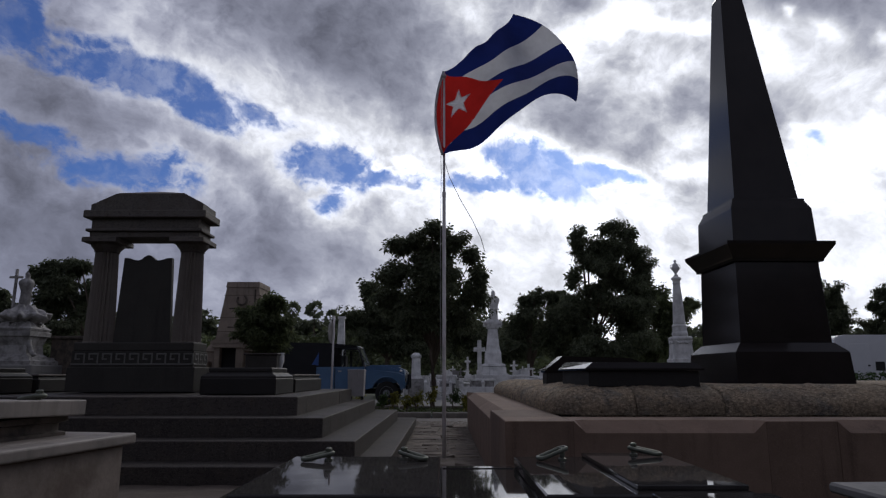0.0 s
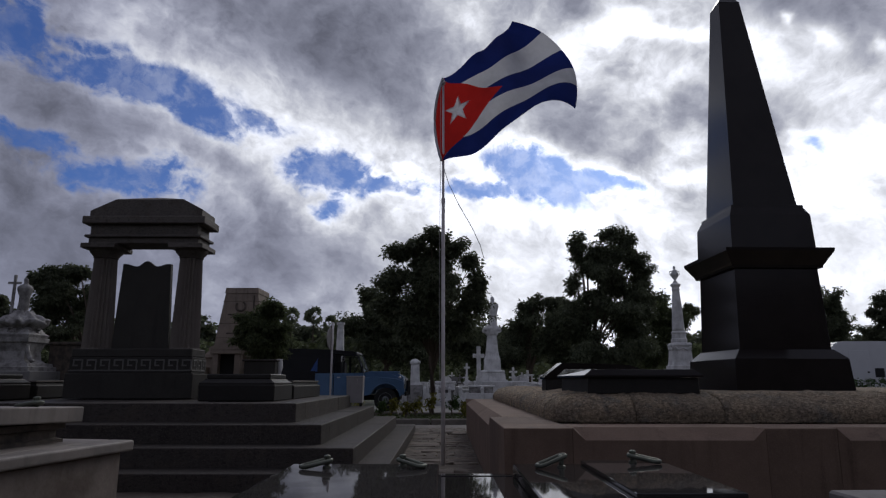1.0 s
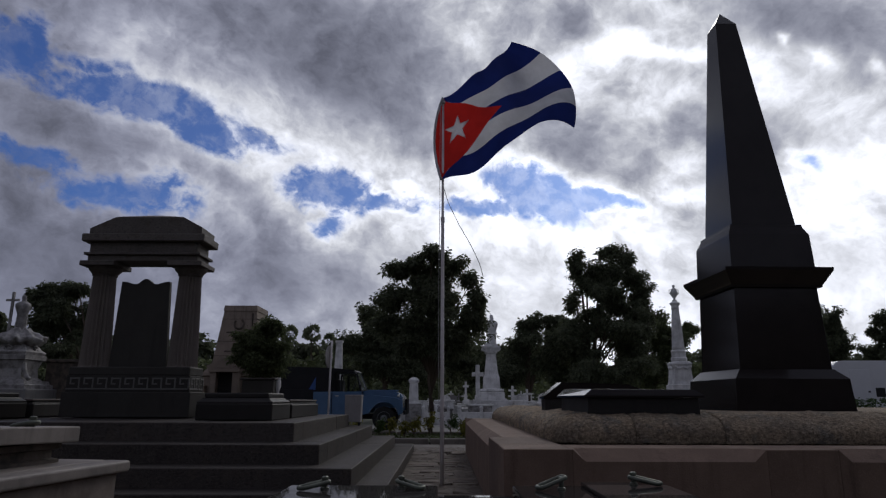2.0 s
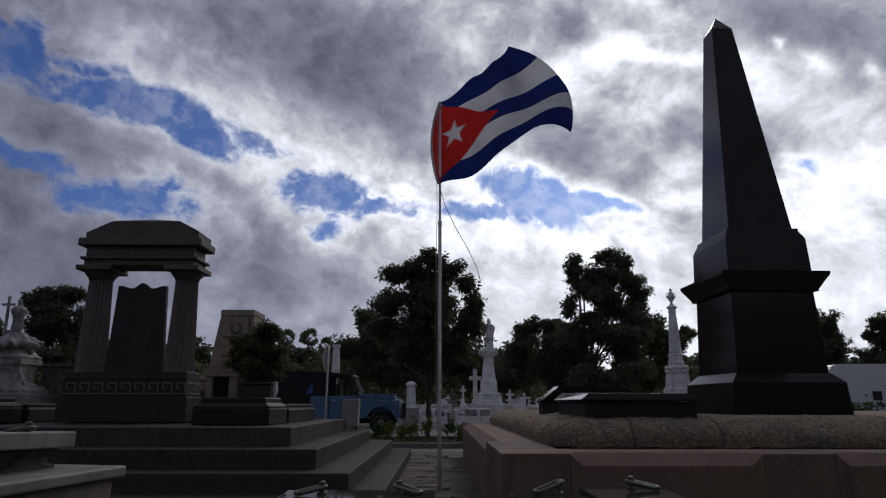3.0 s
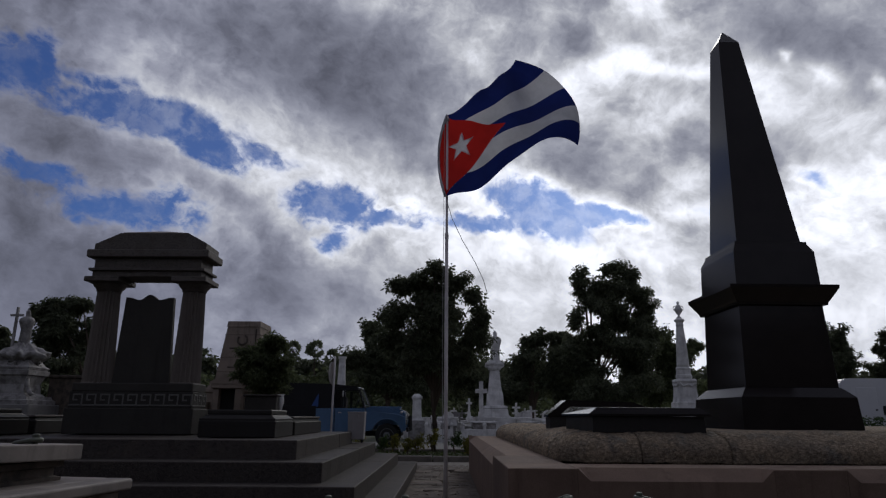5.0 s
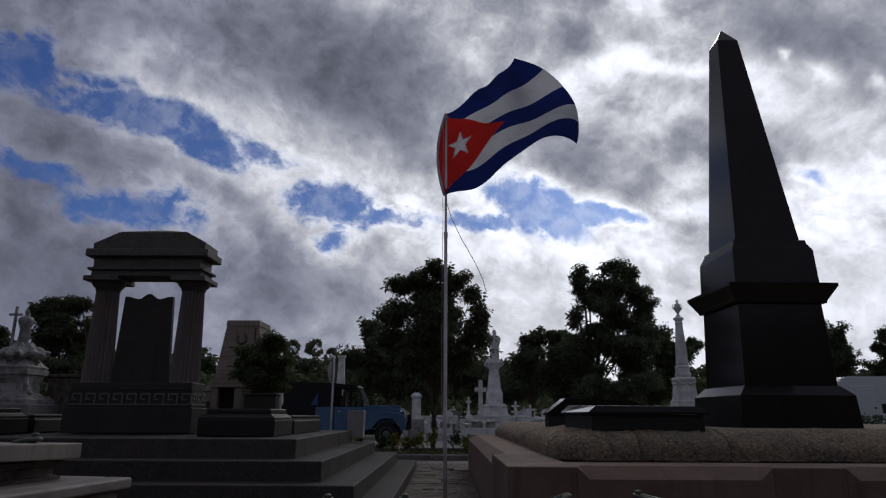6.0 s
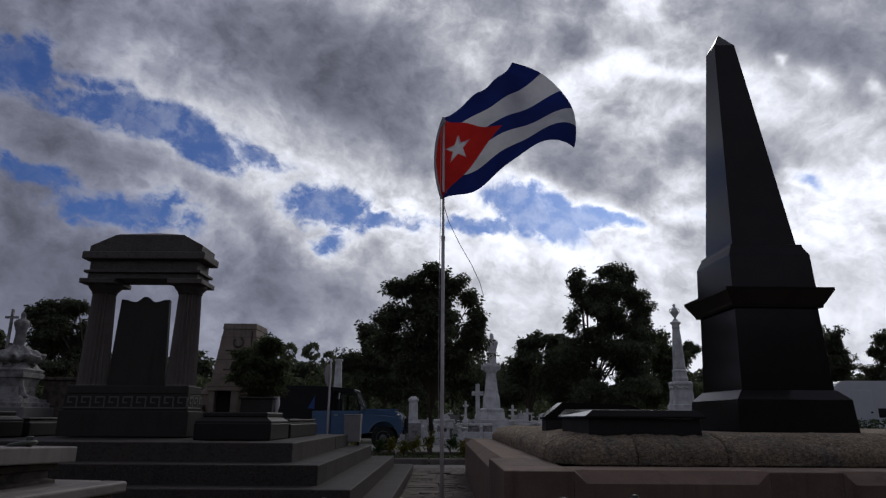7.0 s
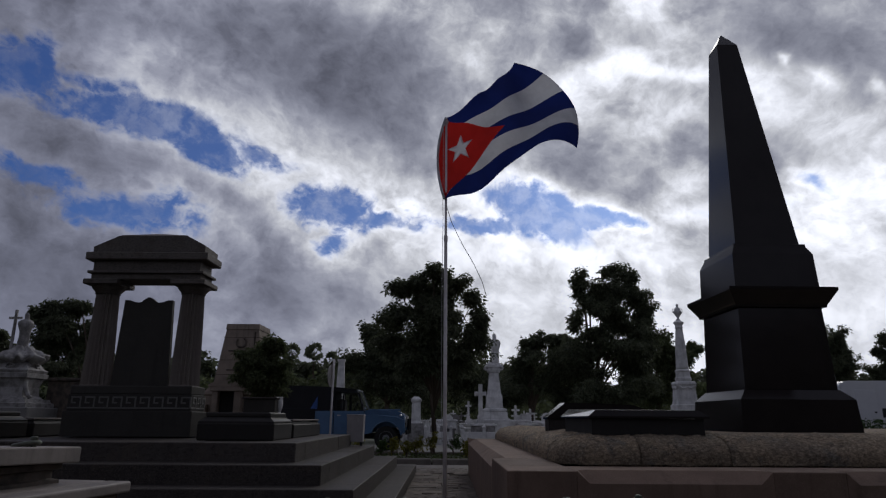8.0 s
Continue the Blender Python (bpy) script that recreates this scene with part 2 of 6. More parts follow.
def cloth_material(name, base):
    """Thin bunting: light shines through it, with a fine weave and faint grime."""
    m = bpy.data.materials.new(name)
    m.use_nodes = True
    w = Nodes(m.node_tree)
    co = w.add("ShaderNodeTexCoord").outputs["Object"]
    grime = w.noise(co, 3.0, 5, 0.6)
    weave = w.noise(co, 160.0, 2, 0.5)
    tone = w.math("ADD", w.span(grime, 0.3, 0.75, 1.0, 0.78), w.math("MULTIPLY", w.math("SUBTRACT", weave, 0.5), 0.15))
    col = w.mix(1.0, base, w.vec(tone, tone, tone), "MULTIPLY")
    b = w.add("ShaderNodeBsdfPrincipled")
    w.put(b.inputs["Base Color"], col)
    b.inputs["Roughness"].default_value = 0.85
    b.inputs["Specular IOR Level"].default_value = 0.2
    tr = w.add("ShaderNodeBsdfTranslucent")
    w.put(tr.inputs[0], col)
    mx = w.add("ShaderNodeMixShader")
    mx.inputs[0].default_value = 0.42
    w.put(mx.inputs[1], b.outputs[0])
    w.put(mx.inputs[2], tr.outputs[0])
    out = w.add("ShaderNodeOutputMaterial")
    w.put(out.inputs[0], mx.outputs[0])
    return m


def glass_material(name, tint=(0.8, 0.9, 0.95)):
    m = bpy.data.materials.new(name)
    m.use_nodes = True
    w = Nodes(m.node_tree)
    b = w.add("ShaderNodeBsdfPrincipled")
    b.inputs["Base Color"].default_value = (*tint, 1)
    b.inputs["Roughness"].default_value = 0.03
    b.inputs["Transmission Weight"].default_value = 1.0
    b.inputs["IOR"].default_value = 1.1
    out = w.add("ShaderNodeOutputMaterial")
    w.put(out.inputs[0], b.outputs[0])
    return m


M_STEP = material("dark_granite_steps", (0.056, 0.0475, 0.0425), rough=0.65, speck=0.6, grain=70, bump=0.25, streak=0.45, spec=0.14, vary=0.35, lichen=(0.064, 0.052, 0.043))
M_TEMPLE = material("grey_granite", (0.115, 0.098, 0.085), rough=0.65, speck=0.25, grain=70, bump=0.2, streak=0.5, spec=0.3, vary=0.25, lichen=(0.085, 0.066, 0.052))
M_COLUMN = material("warm_grey_granite", (0.165, 0.140, 0.120), rough=0.65, speck=0.25, grain=70, bump=0.15, streak=0.4, spec=0.3, vary=0.2)
M_LEDGER = material("worn_black_granite", (0.026, 0.023, 0.021), rough=0.48, speck=0.3, grain=80, bump=0.1, streak=0.3, spec=0.18, vary=0.3)
M_STELE = material("charcoal_granite", (0.044, 0.040, 0.035), rough=0.6, speck=0.35, grain=80, bump=0.15, streak=0.4, spec=0.15, vary=0.25)
M_MEANDER = material("light_granite_key", (0.125, 0.118, 0.108), rough=0.6, grain=80, bump=0.06)
M_BLACK = material("polished_black_granite", (0.043, 0.039, 0.037), rough=0.035, speck=0.15, grain=140, bump=0.0, stain=0.6, rough_var=0.03, spec=0.30, vary=0.3)
# besides real dust, the film is set to dim the sky's reflection
M_DUSTY = material("dusty_black_granite", (0.044, 0.040, 0.038), rough=0.03, speck=0.2, grain=120, bump=0.0, stain=0.7, rough_var=0.02, spec=0.3, vary=0.4, dust=0.5)
M_OBEL = material("obelisk_black_granite", (0.019, 0.0150, 0.0140), rough=0.15, speck=0.12, grain=120, bump=0.0, rough_var=0.05, stain=0.5, spec=0.20, vary=0.25)
M_CURB = material("brown_pink_stone", (0.172, 0.113, 0.082), rough=0.8, grain=85, bump=0.3, streak=0.55, stain=0.5, spec=0.3, vary=0.4, speck=0.2)
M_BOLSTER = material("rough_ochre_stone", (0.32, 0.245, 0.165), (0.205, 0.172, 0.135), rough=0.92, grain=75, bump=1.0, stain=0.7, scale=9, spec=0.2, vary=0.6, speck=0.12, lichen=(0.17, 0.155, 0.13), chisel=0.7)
M_MARBLE = material("weathered_marble", (0.275, 0.238, 0.208), (0.13, 0.115, 0.105), rough=0.55, grain=40, bump=0.1, streak=0.5, stain=0.7, spec=0.4)
M_TOMBWALL = material("stained_limestone_wall", (0.27, 0.225, 0.19), (0.15, 0.115, 0.092), rough=0.8, grain=45, bump=0.35, streak=0.35, stain=0.9, scale=11, spec=0.25, vary=0.2)
M_WHITE = material("white_marble", (0.72, 0.71, 0.69), (0.30, 0.29, 0.28), rough=0.6, grain=20, bump=0.12, streak=0.5, stain=0.6, spec=0.35)
M_STAINED = material("stained_marble", (0.34, 0.325, 0.31), (0.11, 0.10, 0.095), rough=0.65, grain=30, bump=0.4, streak=0.7, stain=0.9, scale=14, spec=0.3, vary=0.25)
M_BEIGE = material("beige_limestone", (0.27, 0.215, 0.17), rough=0.85, grain=20, bump=0.3, streak=0.6, stain=0.6)
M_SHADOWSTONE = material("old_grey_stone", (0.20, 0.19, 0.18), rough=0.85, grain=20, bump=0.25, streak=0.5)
# grime, and a base darkened for the shade under a tomb lid
M_WAIST = material("grimy_shaded_limestone", (0.11, 0.086, 0.068), (0.03, 0.025, 0.021), rough=0.85, grain=40, bump=0.5, streak=0.6, stain=0.95, scale=20)
M_BRONZE = material("green_bronze", (0.125, 0.135, 0.105), (0.06, 0.062, 0.048), rough=0.5, metal=0.55, grain=60, bump=0.2, stain=0.8, scale=30)
M_DIRT = material("damp_dark_earth", (0.090, 0.068, 0.052), rough=0.9, grain=30, bump=0.6)
M_FLAG_STONE = material("worn_path_stone", (0.135, 0.105, 0.080), (0.06, 0.046, 0.034), rough=0.85, grain=30, bump=0.7, stain=0.95, scale=16, vary=0.4)
M_ROAD = material("pale_concrete_road", (0.21, 0.20, 0.185), rough=0.85, grain=30, bump=0.25)
M_KERB = material("kerb_concrete", (0.155, 0.135, 0.115), rough=0.85, grain=30, bump=0.4, stain=0.7, scale=12, vary=0.3)
M_GRASS = leaf_material("grass_blades", (0.055, 0.075, 0.022), 0.5)
M_SOIL = material("grassy_soil", (0.05, 0.055, 0.028), rough=0.95, grain=20, bump=0.5)
M_POLE = material("white_painted_steel", (0.62, 0.58, 0.57), (0.32, 0.28, 0.26), rough=0.45, grain=40, bump=0.05, metal=0.1, stain=0.6)
M_ROPE = material("grey_cord", (0.35, 0.34, 0.33), rough=0.9)
M_FLAG_BLUE = cloth_material("blue_flag_cloth", (0.015, 0.027, 0.15))
M_FLAG_WHITE = cloth_material("white_flag_cloth", (0.66, 0.66, 0.69))
M_FLAG_RED = cloth_material("red_flag_cloth", (0.52, 0.024, 0.020))
M_JEEP = material("blue_car_paint", (0.070, 0.155, 0.285), rough=0.4, coat=0.3, bump=0.02, stain=0.4)
M_JEEP_DARK = material("dark_blue_panel", (0.03, 0.09, 0.30), rough=0.5, bump=0.02)
M_CANVAS = material("black_canvas_hood", (0.012, 0.012, 0.014), rough=0.9, bump=0.2)
M_TYRE = material("tyre_rubber", (0.02, 0.02, 0.02), rough=0.9)
M_RIM = material("grey_wheel_rim", (0.16, 0.17, 0.18), rough=0.5, metal=0.3)
M_CHROME = material("dull_chrome", (0.5, 0.5, 0.5), rough=0.3, metal=0.9)
M_GLASS = glass_material("window_glass")
M_BIN = material("grey_painted_sheet_metal", (0.30, 0.28, 0.27), rough=0.6, grain=30, bump=0.1, streak=0.4)
M_VAN = material("white_van_paint", (0.66, 0.66, 0.67), rough=0.35, coat=0.3, bump=0.01, stain=0.12)
M_BARK = material("tree_bark", (0.10, 0.075, 0.055), rough=0.95, grain=18, bump=0.8, scale=16)
M_LEAF = leaf_material("dark_tree_leaves", (0.105, 0.118, 0.070))
M_LEAF2 = leaf_material("olive_tree_leaves", (0.100, 0.118, 0.055))
M_SHRUB = leaf_material("yellow_green_shrub_leaves", (0.16, 0.15, 0.025), 0.55)
M_SHRUB_DK = leaf_material("green_shrub_leaves", (0.05, 0.085, 0.025), 0.5)
# near-black colour that stands for shade in openings, seams and interiors
M_SHADE_BLACK = material("near_black_shade", (0.012, 0.011, 0.011), rough=0.95)


# ---------------------------------------------------------------- mesh helpers
def finish(name, bm, mat, smooth=False):
    me = bpy.data.meshes.new(name)
    bmesh.ops.recalc_face_normals(bm, faces=bm.faces[:])
    bm.to_mesh(me)
    bm.free()
    for m in mat if isinstance(mat, (list, tuple)) else (mat,):
        me.materials.append(m)
    if smooth:
        for pl in me.polygons:
            pl.use_smooth = True
    return me


def thing(name, at=(0, 0, 0), label="", category="", group="", kind="", turn=0.0):
    ob = new(name)
    ob.empty_display_size = 0.2
    ob.matrix_world = pose(*at, 0, 0, turn)
    return tagged(ob, label, category, group, kind)


def part(name, bm, mat, parent, label="", smooth=False):
    """One mesh object under a thing or a part."""
    ob = new(name, finish(name, bm, mat, smooth))
    ob.parent = parent
    if label:
        ob["label"] = label
    return ob


def lone(name, bm, mat, label="", category="", group="", kind="", smooth=False):
    return tagged(new(name, finish(name, bm, mat, smooth)), label, category, group, kind)


def box(x0, x1, y0, y1, z0, z1, bevel=0.006, bm=None, jitter=0.0, segs=1):
    """A box with softened edges, added to bm."""
    keep = bm or bmesh.new()
    b = bmesh.new()
    bmesh.ops.create_cube(b, size=1.0)
    for v in b.verts:
        v.co = Vector(((x0 + x1) / 2 + v.co.x * (x1 - x0), (y0 + y1) / 2 + v.co.y * (y1 - y0), (z0 + z1) / 2 + v.co.z * (z1 - z0)))
        if jitter:
            v.co += Vector([random.uniform(-jitter, jitter) for _ in range(3)])
    if bevel:
        lim = min(x1 - x0, y1 - y0, z1 - z0) * 0.45
        bmesh.ops.bevel(b, geom=b.edges[:], offset=min(bevel, lim), segments=segs, affect="EDGES", profile=0.5)
    me = bpy.data.meshes.new("tmp")
    b.to_mesh(me)
    b.free()
    keep.from_mesh(me)
    bpy.data.meshes.remove(me)
    return keep


def frustum(levels, cx=0.0, cy=0.0, bm=None, bevel=0.0):
    """Stacked rectangles: (z, half x, half y[, dx, dy])."""
    bm = bm or bmesh.new()
    rings = []
    for lv in levels:
        z, hx, hy = lv[:3]
        dx, dy = (lv[3], lv[4]) if len(lv) > 3 else (0, 0)
        rings.append([bm.verts.new((cx + dx + sx * hx, cy + dy + sy * hy, z)) for sx, sy in ((-1, -1), (1, -1), (1, 1), (-1, 1))])
    for a, b in zip(rings, rings[1:]):
        for i in range(4):
            j = (i + 1) % 4
            bm.faces.new((a[i], a[j], b[j], b[i]))
    bm.faces.new(rings[0][::-1])
    bm.faces.new(rings[-1])
    if bevel:
        bmesh.ops.bevel(bm, geom=[e for e in bm.edges], offset=bevel, segments=1, affect="EDGES")
    return bm


def lathe(profile, cx=0.0, cy=0.0, n=20, bm=None, flute=0, depth=0.0, z_flute=(0, 0), squash=1.0):
    """Turned shape from (radius, z) pairs; flute cuts grooves between two heights."""
    bm = bm or bmesh.new()
    rings = []
    for r, z in profile:
        ring = []
        for i in range(n):
            a = 2 * math.pi * i / n
            rr = r
            if flute and z_flute[0] <= z <= z_flute[1]:
                rr = r - depth * (0.5 - 0.5 * math.cos(a * flute)) ** 0.7
            ring.append(bm.verts.new((cx + rr * math.cos(a), cy + rr * squash * math.sin(a), z)))
        rings.append(ring)
    for a, b in zip(rings, rings[1:]):
        for i in range(n):
            j = (i + 1) % n
            bm.faces.new((a[i], a[j], b[j], b[i]))
    bm.faces.new(rings[0][::-1])
    bm.faces.new(rings[-1])
    return bm


def tube(points, radius, n=8, bm=None, closed=False, taper=None):
    """A round bar along points."""
    bm = bm or bmesh.new()
    pts = [Vector(p) for p in points]
    rings = []
    for i, p in enumerate(pts):
        a = pts[i - 1] if (i or closed) else p
        b = pts[(i + 1) % len(pts)] if (i < len(pts) - 1 or closed) else p
        d = (b - a).normalized()
        side = d.cross(Vector((0, 0, 1)))
        if side.length < 1e-3:
            side = d.cross(Vector((0, 1, 0)))
        side.normalize()
        up = side.cross(d)
        r = radius if taper is None else radius + (taper - radius) * i / max(1, len(pts) - 1)
        rings.append([bm.verts.new(p + side * (r * math.cos(2 * math.pi * k / n)) + up * (r * math.sin(2 * math.pi * k / n))) for k in range(n)])
    pairs = list(zip(rings, rings[1:])) + ([(rings[-1], rings[0])] if closed else [])
    for a, b in pairs:
        for i in range(n):
            j = (i + 1) % n
            bm.faces.new((a[i], a[j], b[j], b[i]))
    if not closed:
        bm.faces.new(rings[0][::-1])
        bm.faces.new(rings[-1])
    return bm


def prism(outline, y0, y1, bm=None, axis="y"):
    """An outline in (x, z), pushed from y0 to y1 (or (y, z) pushed along x)."""
    bm = bm or bmesh.new()
    put = (lambda a, z, d: (a, d, z)) if axis == "y" else (lambda a, z, d: (d, a, z))
    if axis == "z":
        put = lambda a, b, d: (a, b, d)
    f = [bm.verts.new(put(a, z, y0)) for a, z in outline]
    g = [bm.verts.new(put(a, z, y1)) for a, z in outline]
    n = len(outline)
    bm.faces.new(f)
    bm.faces.new(g[::-1])
    for i in range(n):
        j = (i + 1) % n
        bm.faces.new((f[i], g[i], g[j], f[j]))
    return bm


def leaves(name, spots, size, mat, parent=None, flat=0.5, kind="", label="", category="", seed=1, per=14, spread=0.3):
    """Many small two-faced leaves: a tuft at each of the given spots (x, y, z), its leaves pointing outward and drooping."""
    rng = np.random.default_rng(seed)
    spots = np.asarray(spots, float)
    c = np.repeat(spots, per, axis=0)
    n = len(c)
    d = rng.normal(0, 1, (n, 3))
    d /= np.linalg.norm(d, axis=1)[:, None]
    d[:, 2] = d[:, 2] * 0.75 - 0.2
    c = c + d * spread * rng.uniform(0.1, 1.0, (n, 1))
    e = np.cross(d, rng.normal(0, 1, (n, 3)))
    e /= np.linalg.norm(e, axis=1)[:, None]
    s = size * rng.uniform(0.6, 1.4, (n, 1))
    tip = c + d * s * 1.9
    tip[:, 2] -= s[:, 0] * 0.35
    mid = c + d * s * 0.8
    v = np.stack([c, mid + e * s * flat, tip, mid - e * s * flat], 1).reshape(-1, 3)
    k = np.arange(n * 4).reshape(-1, 4)
    me = bpy.data.meshes.new(name)
    me.from_pydata(v.tolist(), [], k.tolist())
    me.materials.append(mat)
    ob = new(name, me)
    if parent:
        ob.parent = parent
    return tagged(ob, label, category, "", kind)


def crown_spots(blobs, count, seed, twigs=13, core=0.60):
    """Clump places: each ellipsoid carries smaller tufts on its skin, so the outline is ragged and has gaps."""
    rng = np.random.default_rng(seed)
    tufts = []
    for b in blobs:
        b = np.array(b)
        tufts.append(np.concatenate([b[:3], b[3:] * core, [1.2]]))
        for k in range(twigs):
            d = rng.normal(0, 1, 3)
            d /= np.linalg.norm(d)
            s = rng.uniform(0.14, 0.42)
            tufts.append(np.concatenate([b[:3] + d * b[3:] * rng.uniform(0.60, 1.22), b[3:] * s * rng.uniform(0.7, 1.5, 3), [s * 0.62]]))
    tufts = np.array(tufts)
    vol = tufts[:, 6] * np.prod(tufts[:, 3:6], axis=1) ** 0.5
    pick = rng.choice(len(tufts), count, p=vol / vol.sum())
    d = rng.normal(0, 1, (count, 3))
    d /= np.linalg.norm(d, axis=1)[:, None]
    r = rng.uniform(0.0, 1.0, (count, 1)) ** 0.55 * rng.uniform(0.85, 1.2, (count, 1))
    return tufts[pick, :3] + d * r * tufts[pick, 3:6]


def tree(name, x, y, height, trunk_h, trunk_r, blobs, clumps, leaf, mat, label, seed, per=14, spread=0.3, forks=7, z0=0.0, group="", core=0.60):
    """Tapered trunk with limbs into a crown of clumped leaves. Blobs are given relative to the foot."""
    t = thing(name, (x, y, z0), label, "tree", group)
    rng = random.Random(seed)
    bm = tube([(0, 0, -0.1), (0.03, 0, trunk_h * 0.5), (rng.uniform(-.1, .1), 0, trunk_h), (rng.uniform(-.2, .2), 0.05, height * 0.8)], trunk_r, 9, taper=trunk_r * 0.25)
    part("trunk", bm, M_BARK, t, smooth=True)
    for i in range(forks):
        b = blobs[i % len(blobs)]
        zs = trunk_h * rng.uniform(0.75, 1.1)
        end = Vector((b[0] + rng.uniform(-.4, .4) * b[3], b[1] + rng.uniform(-.4, .4) * b[4], b[2] + rng.uniform(-.2, .5) * b[5]))
        mid = Vector((end.x * 0.45, end.y * 0.45, zs + (end.z - zs) * 0.6))
        part("limb", tube([(0.02, 0, zs), mid, end], trunk_r * 0.42, 6, taper=trunk_r * 0.1), M_BARK, t, smooth=True)
    leaves("crown", crown_spots(blobs, clumps, seed, core=core), leaf, mat, t, flat=0.42, seed=seed, per=per, spread=spread)
    return t

# ---------------------------------------------------------------- ground, path, road
def sheet(x0, x1, y0, y1, z, nx=1, ny=1, rough=0.0):
    bm = bmesh.new()
    grid = [[bm.verts.new((x0 + (x1 - x0) * i / nx, y0 + (y1 - y0) * j / ny, z + (rough * noise.noise((i * .7, j * .7, z)) if rough else 0))) for i in range(nx + 1)] for j in range(ny + 1)]
    for j in range(ny):
        for i in range(nx):
            bm.faces.new((grid[j][i], grid[j][i + 1], grid[j + 1][i + 1], grid[j + 1][i]))
    return bm


lone("ground", sheet(-900, 900, -900, 1500, -0.03), M_SOIL, "dark grassy earth between graves", "ground", kind="structure")
path = lone("path", sheet(-0.60, 0.46, 0.2, 14.2, 0.012, 24, 240, 0.016), M_DIRT, "damp earth path between two monuments", "path", kind="structure")
lone("bare_earth", sheet(-4.2, -0.60, 0.2, 6.4, 0.004, 24, 40, 0.018), M_DIRT, "trodden bare earth between tombs", "ground", kind="structure")
lone("pavement", box(-9, 12, 13.35, 15.1, -0.04, 0.012, 0.01), M_KERB, "worn pale concrete cross walk", "pavement", kind="structure")
lone("road", box(-60, 60, 19.6, 26.5, -0.05, 0.005, 0.004), M_ROAD, "pale worn concrete cemetery road", "road", kind="structure")
strip = lone("grass_strip", box(-30, 30, 15.9, 19.0, -0.04, 0.02, 0.01), M_SOIL, "grass strip beside the road", "lawn", kind="structure")

# kerbs along the strip, stone by stone
for yk, tag in ((15.75, "near"), (19.2, "far")):
    kerb = thing("kerb", (0, yk, 0), "pale concrete kerb stones along the grass", "kerb", kind="structure")
    stone = finish("kerb_stone", box(-0.48, 0.48, -0.09, 0.09, -0.05, 0.11, 0.02), M_KERB)
    for i in range(-12, 13):
        k = new("kerb_stone", stone)
        k.parent = kerb
        k.matrix_local = pose(i * 0.99 + 0.2, random.uniform(-.015, .015), random.uniform(-.012, .012), 0, 0, random.uniform(-1, 1))

# grass
rng = np.random.default_rng(5)
spots = np.stack([rng.uniform(-9, 9, 2600), rng.uniform(16.0, 19.0, 2600), np.full(2600, 0.05)], 1)
leaves("grass", spots, 0.055, M_GRASS, seed=6, per=6, spread=0.06, flat=0.15, kind="stuff", label="short green and yellow grass by the kerb", category="grass")


# ---------------------------------------------------------------- stepped granite platform
STEPS = [  # top height, right edge, front edge, left edge, back edge
    (0.165, -0.535, 6.07, -7.90, 13.0),
    (0.352, -0.852, 6.43, -7.55, 12.25),
    (0.545, -1.228, 6.79, -7.17, 11.9),
    (0.740, -1.585, 7.21, -6.80, 11.4),
]


def stepped_platform():
    plat = thing("stepped_platform", (0, 0, 0), "dark granite stepped platform under a small temple tomb", "platform", kind="structure")
    z0 = -0.05
    for zt, xr, yf, xl, yb in STEPS:
        # each step: a core, and slabs round its front and right side
        part("step_core", box(xl, xr - 0.02, yf + 0.02, yb, z0, zt - 0.012, 0), M_STEP, plat)
        lengths = [3.1, 2.6, 2.9, 3.3, 2.4]
        x = xr
        i = 0
        while x > xl + 0.3:
            xn = max(xl, x - lengths[i % 5])
            part("step_slab", box(xn + 0.001, x - (0.001 if i else 0), yf + random.uniform(0, .006), yf + 0.50, z0 + 0.004, zt + random.uniform(-.003, 0), 0.008), M_STEP, plat)
            x = xn
            i += 1
        y = yf + 0.504
        while y < yb - 0.2:
            yn = min(yb, y + lengths[(i + 2) % 5])
            part("step_slab", box(xr - 0.55, xr - random.uniform(0, .005), y, yn - 0.004, z0 + 0.004, zt + random.uniform(-.003, 0), 0.008), M_STEP, plat)
            y = yn
            i += 1
        z0 = zt - 0.03
    return plat


stepped_platform()


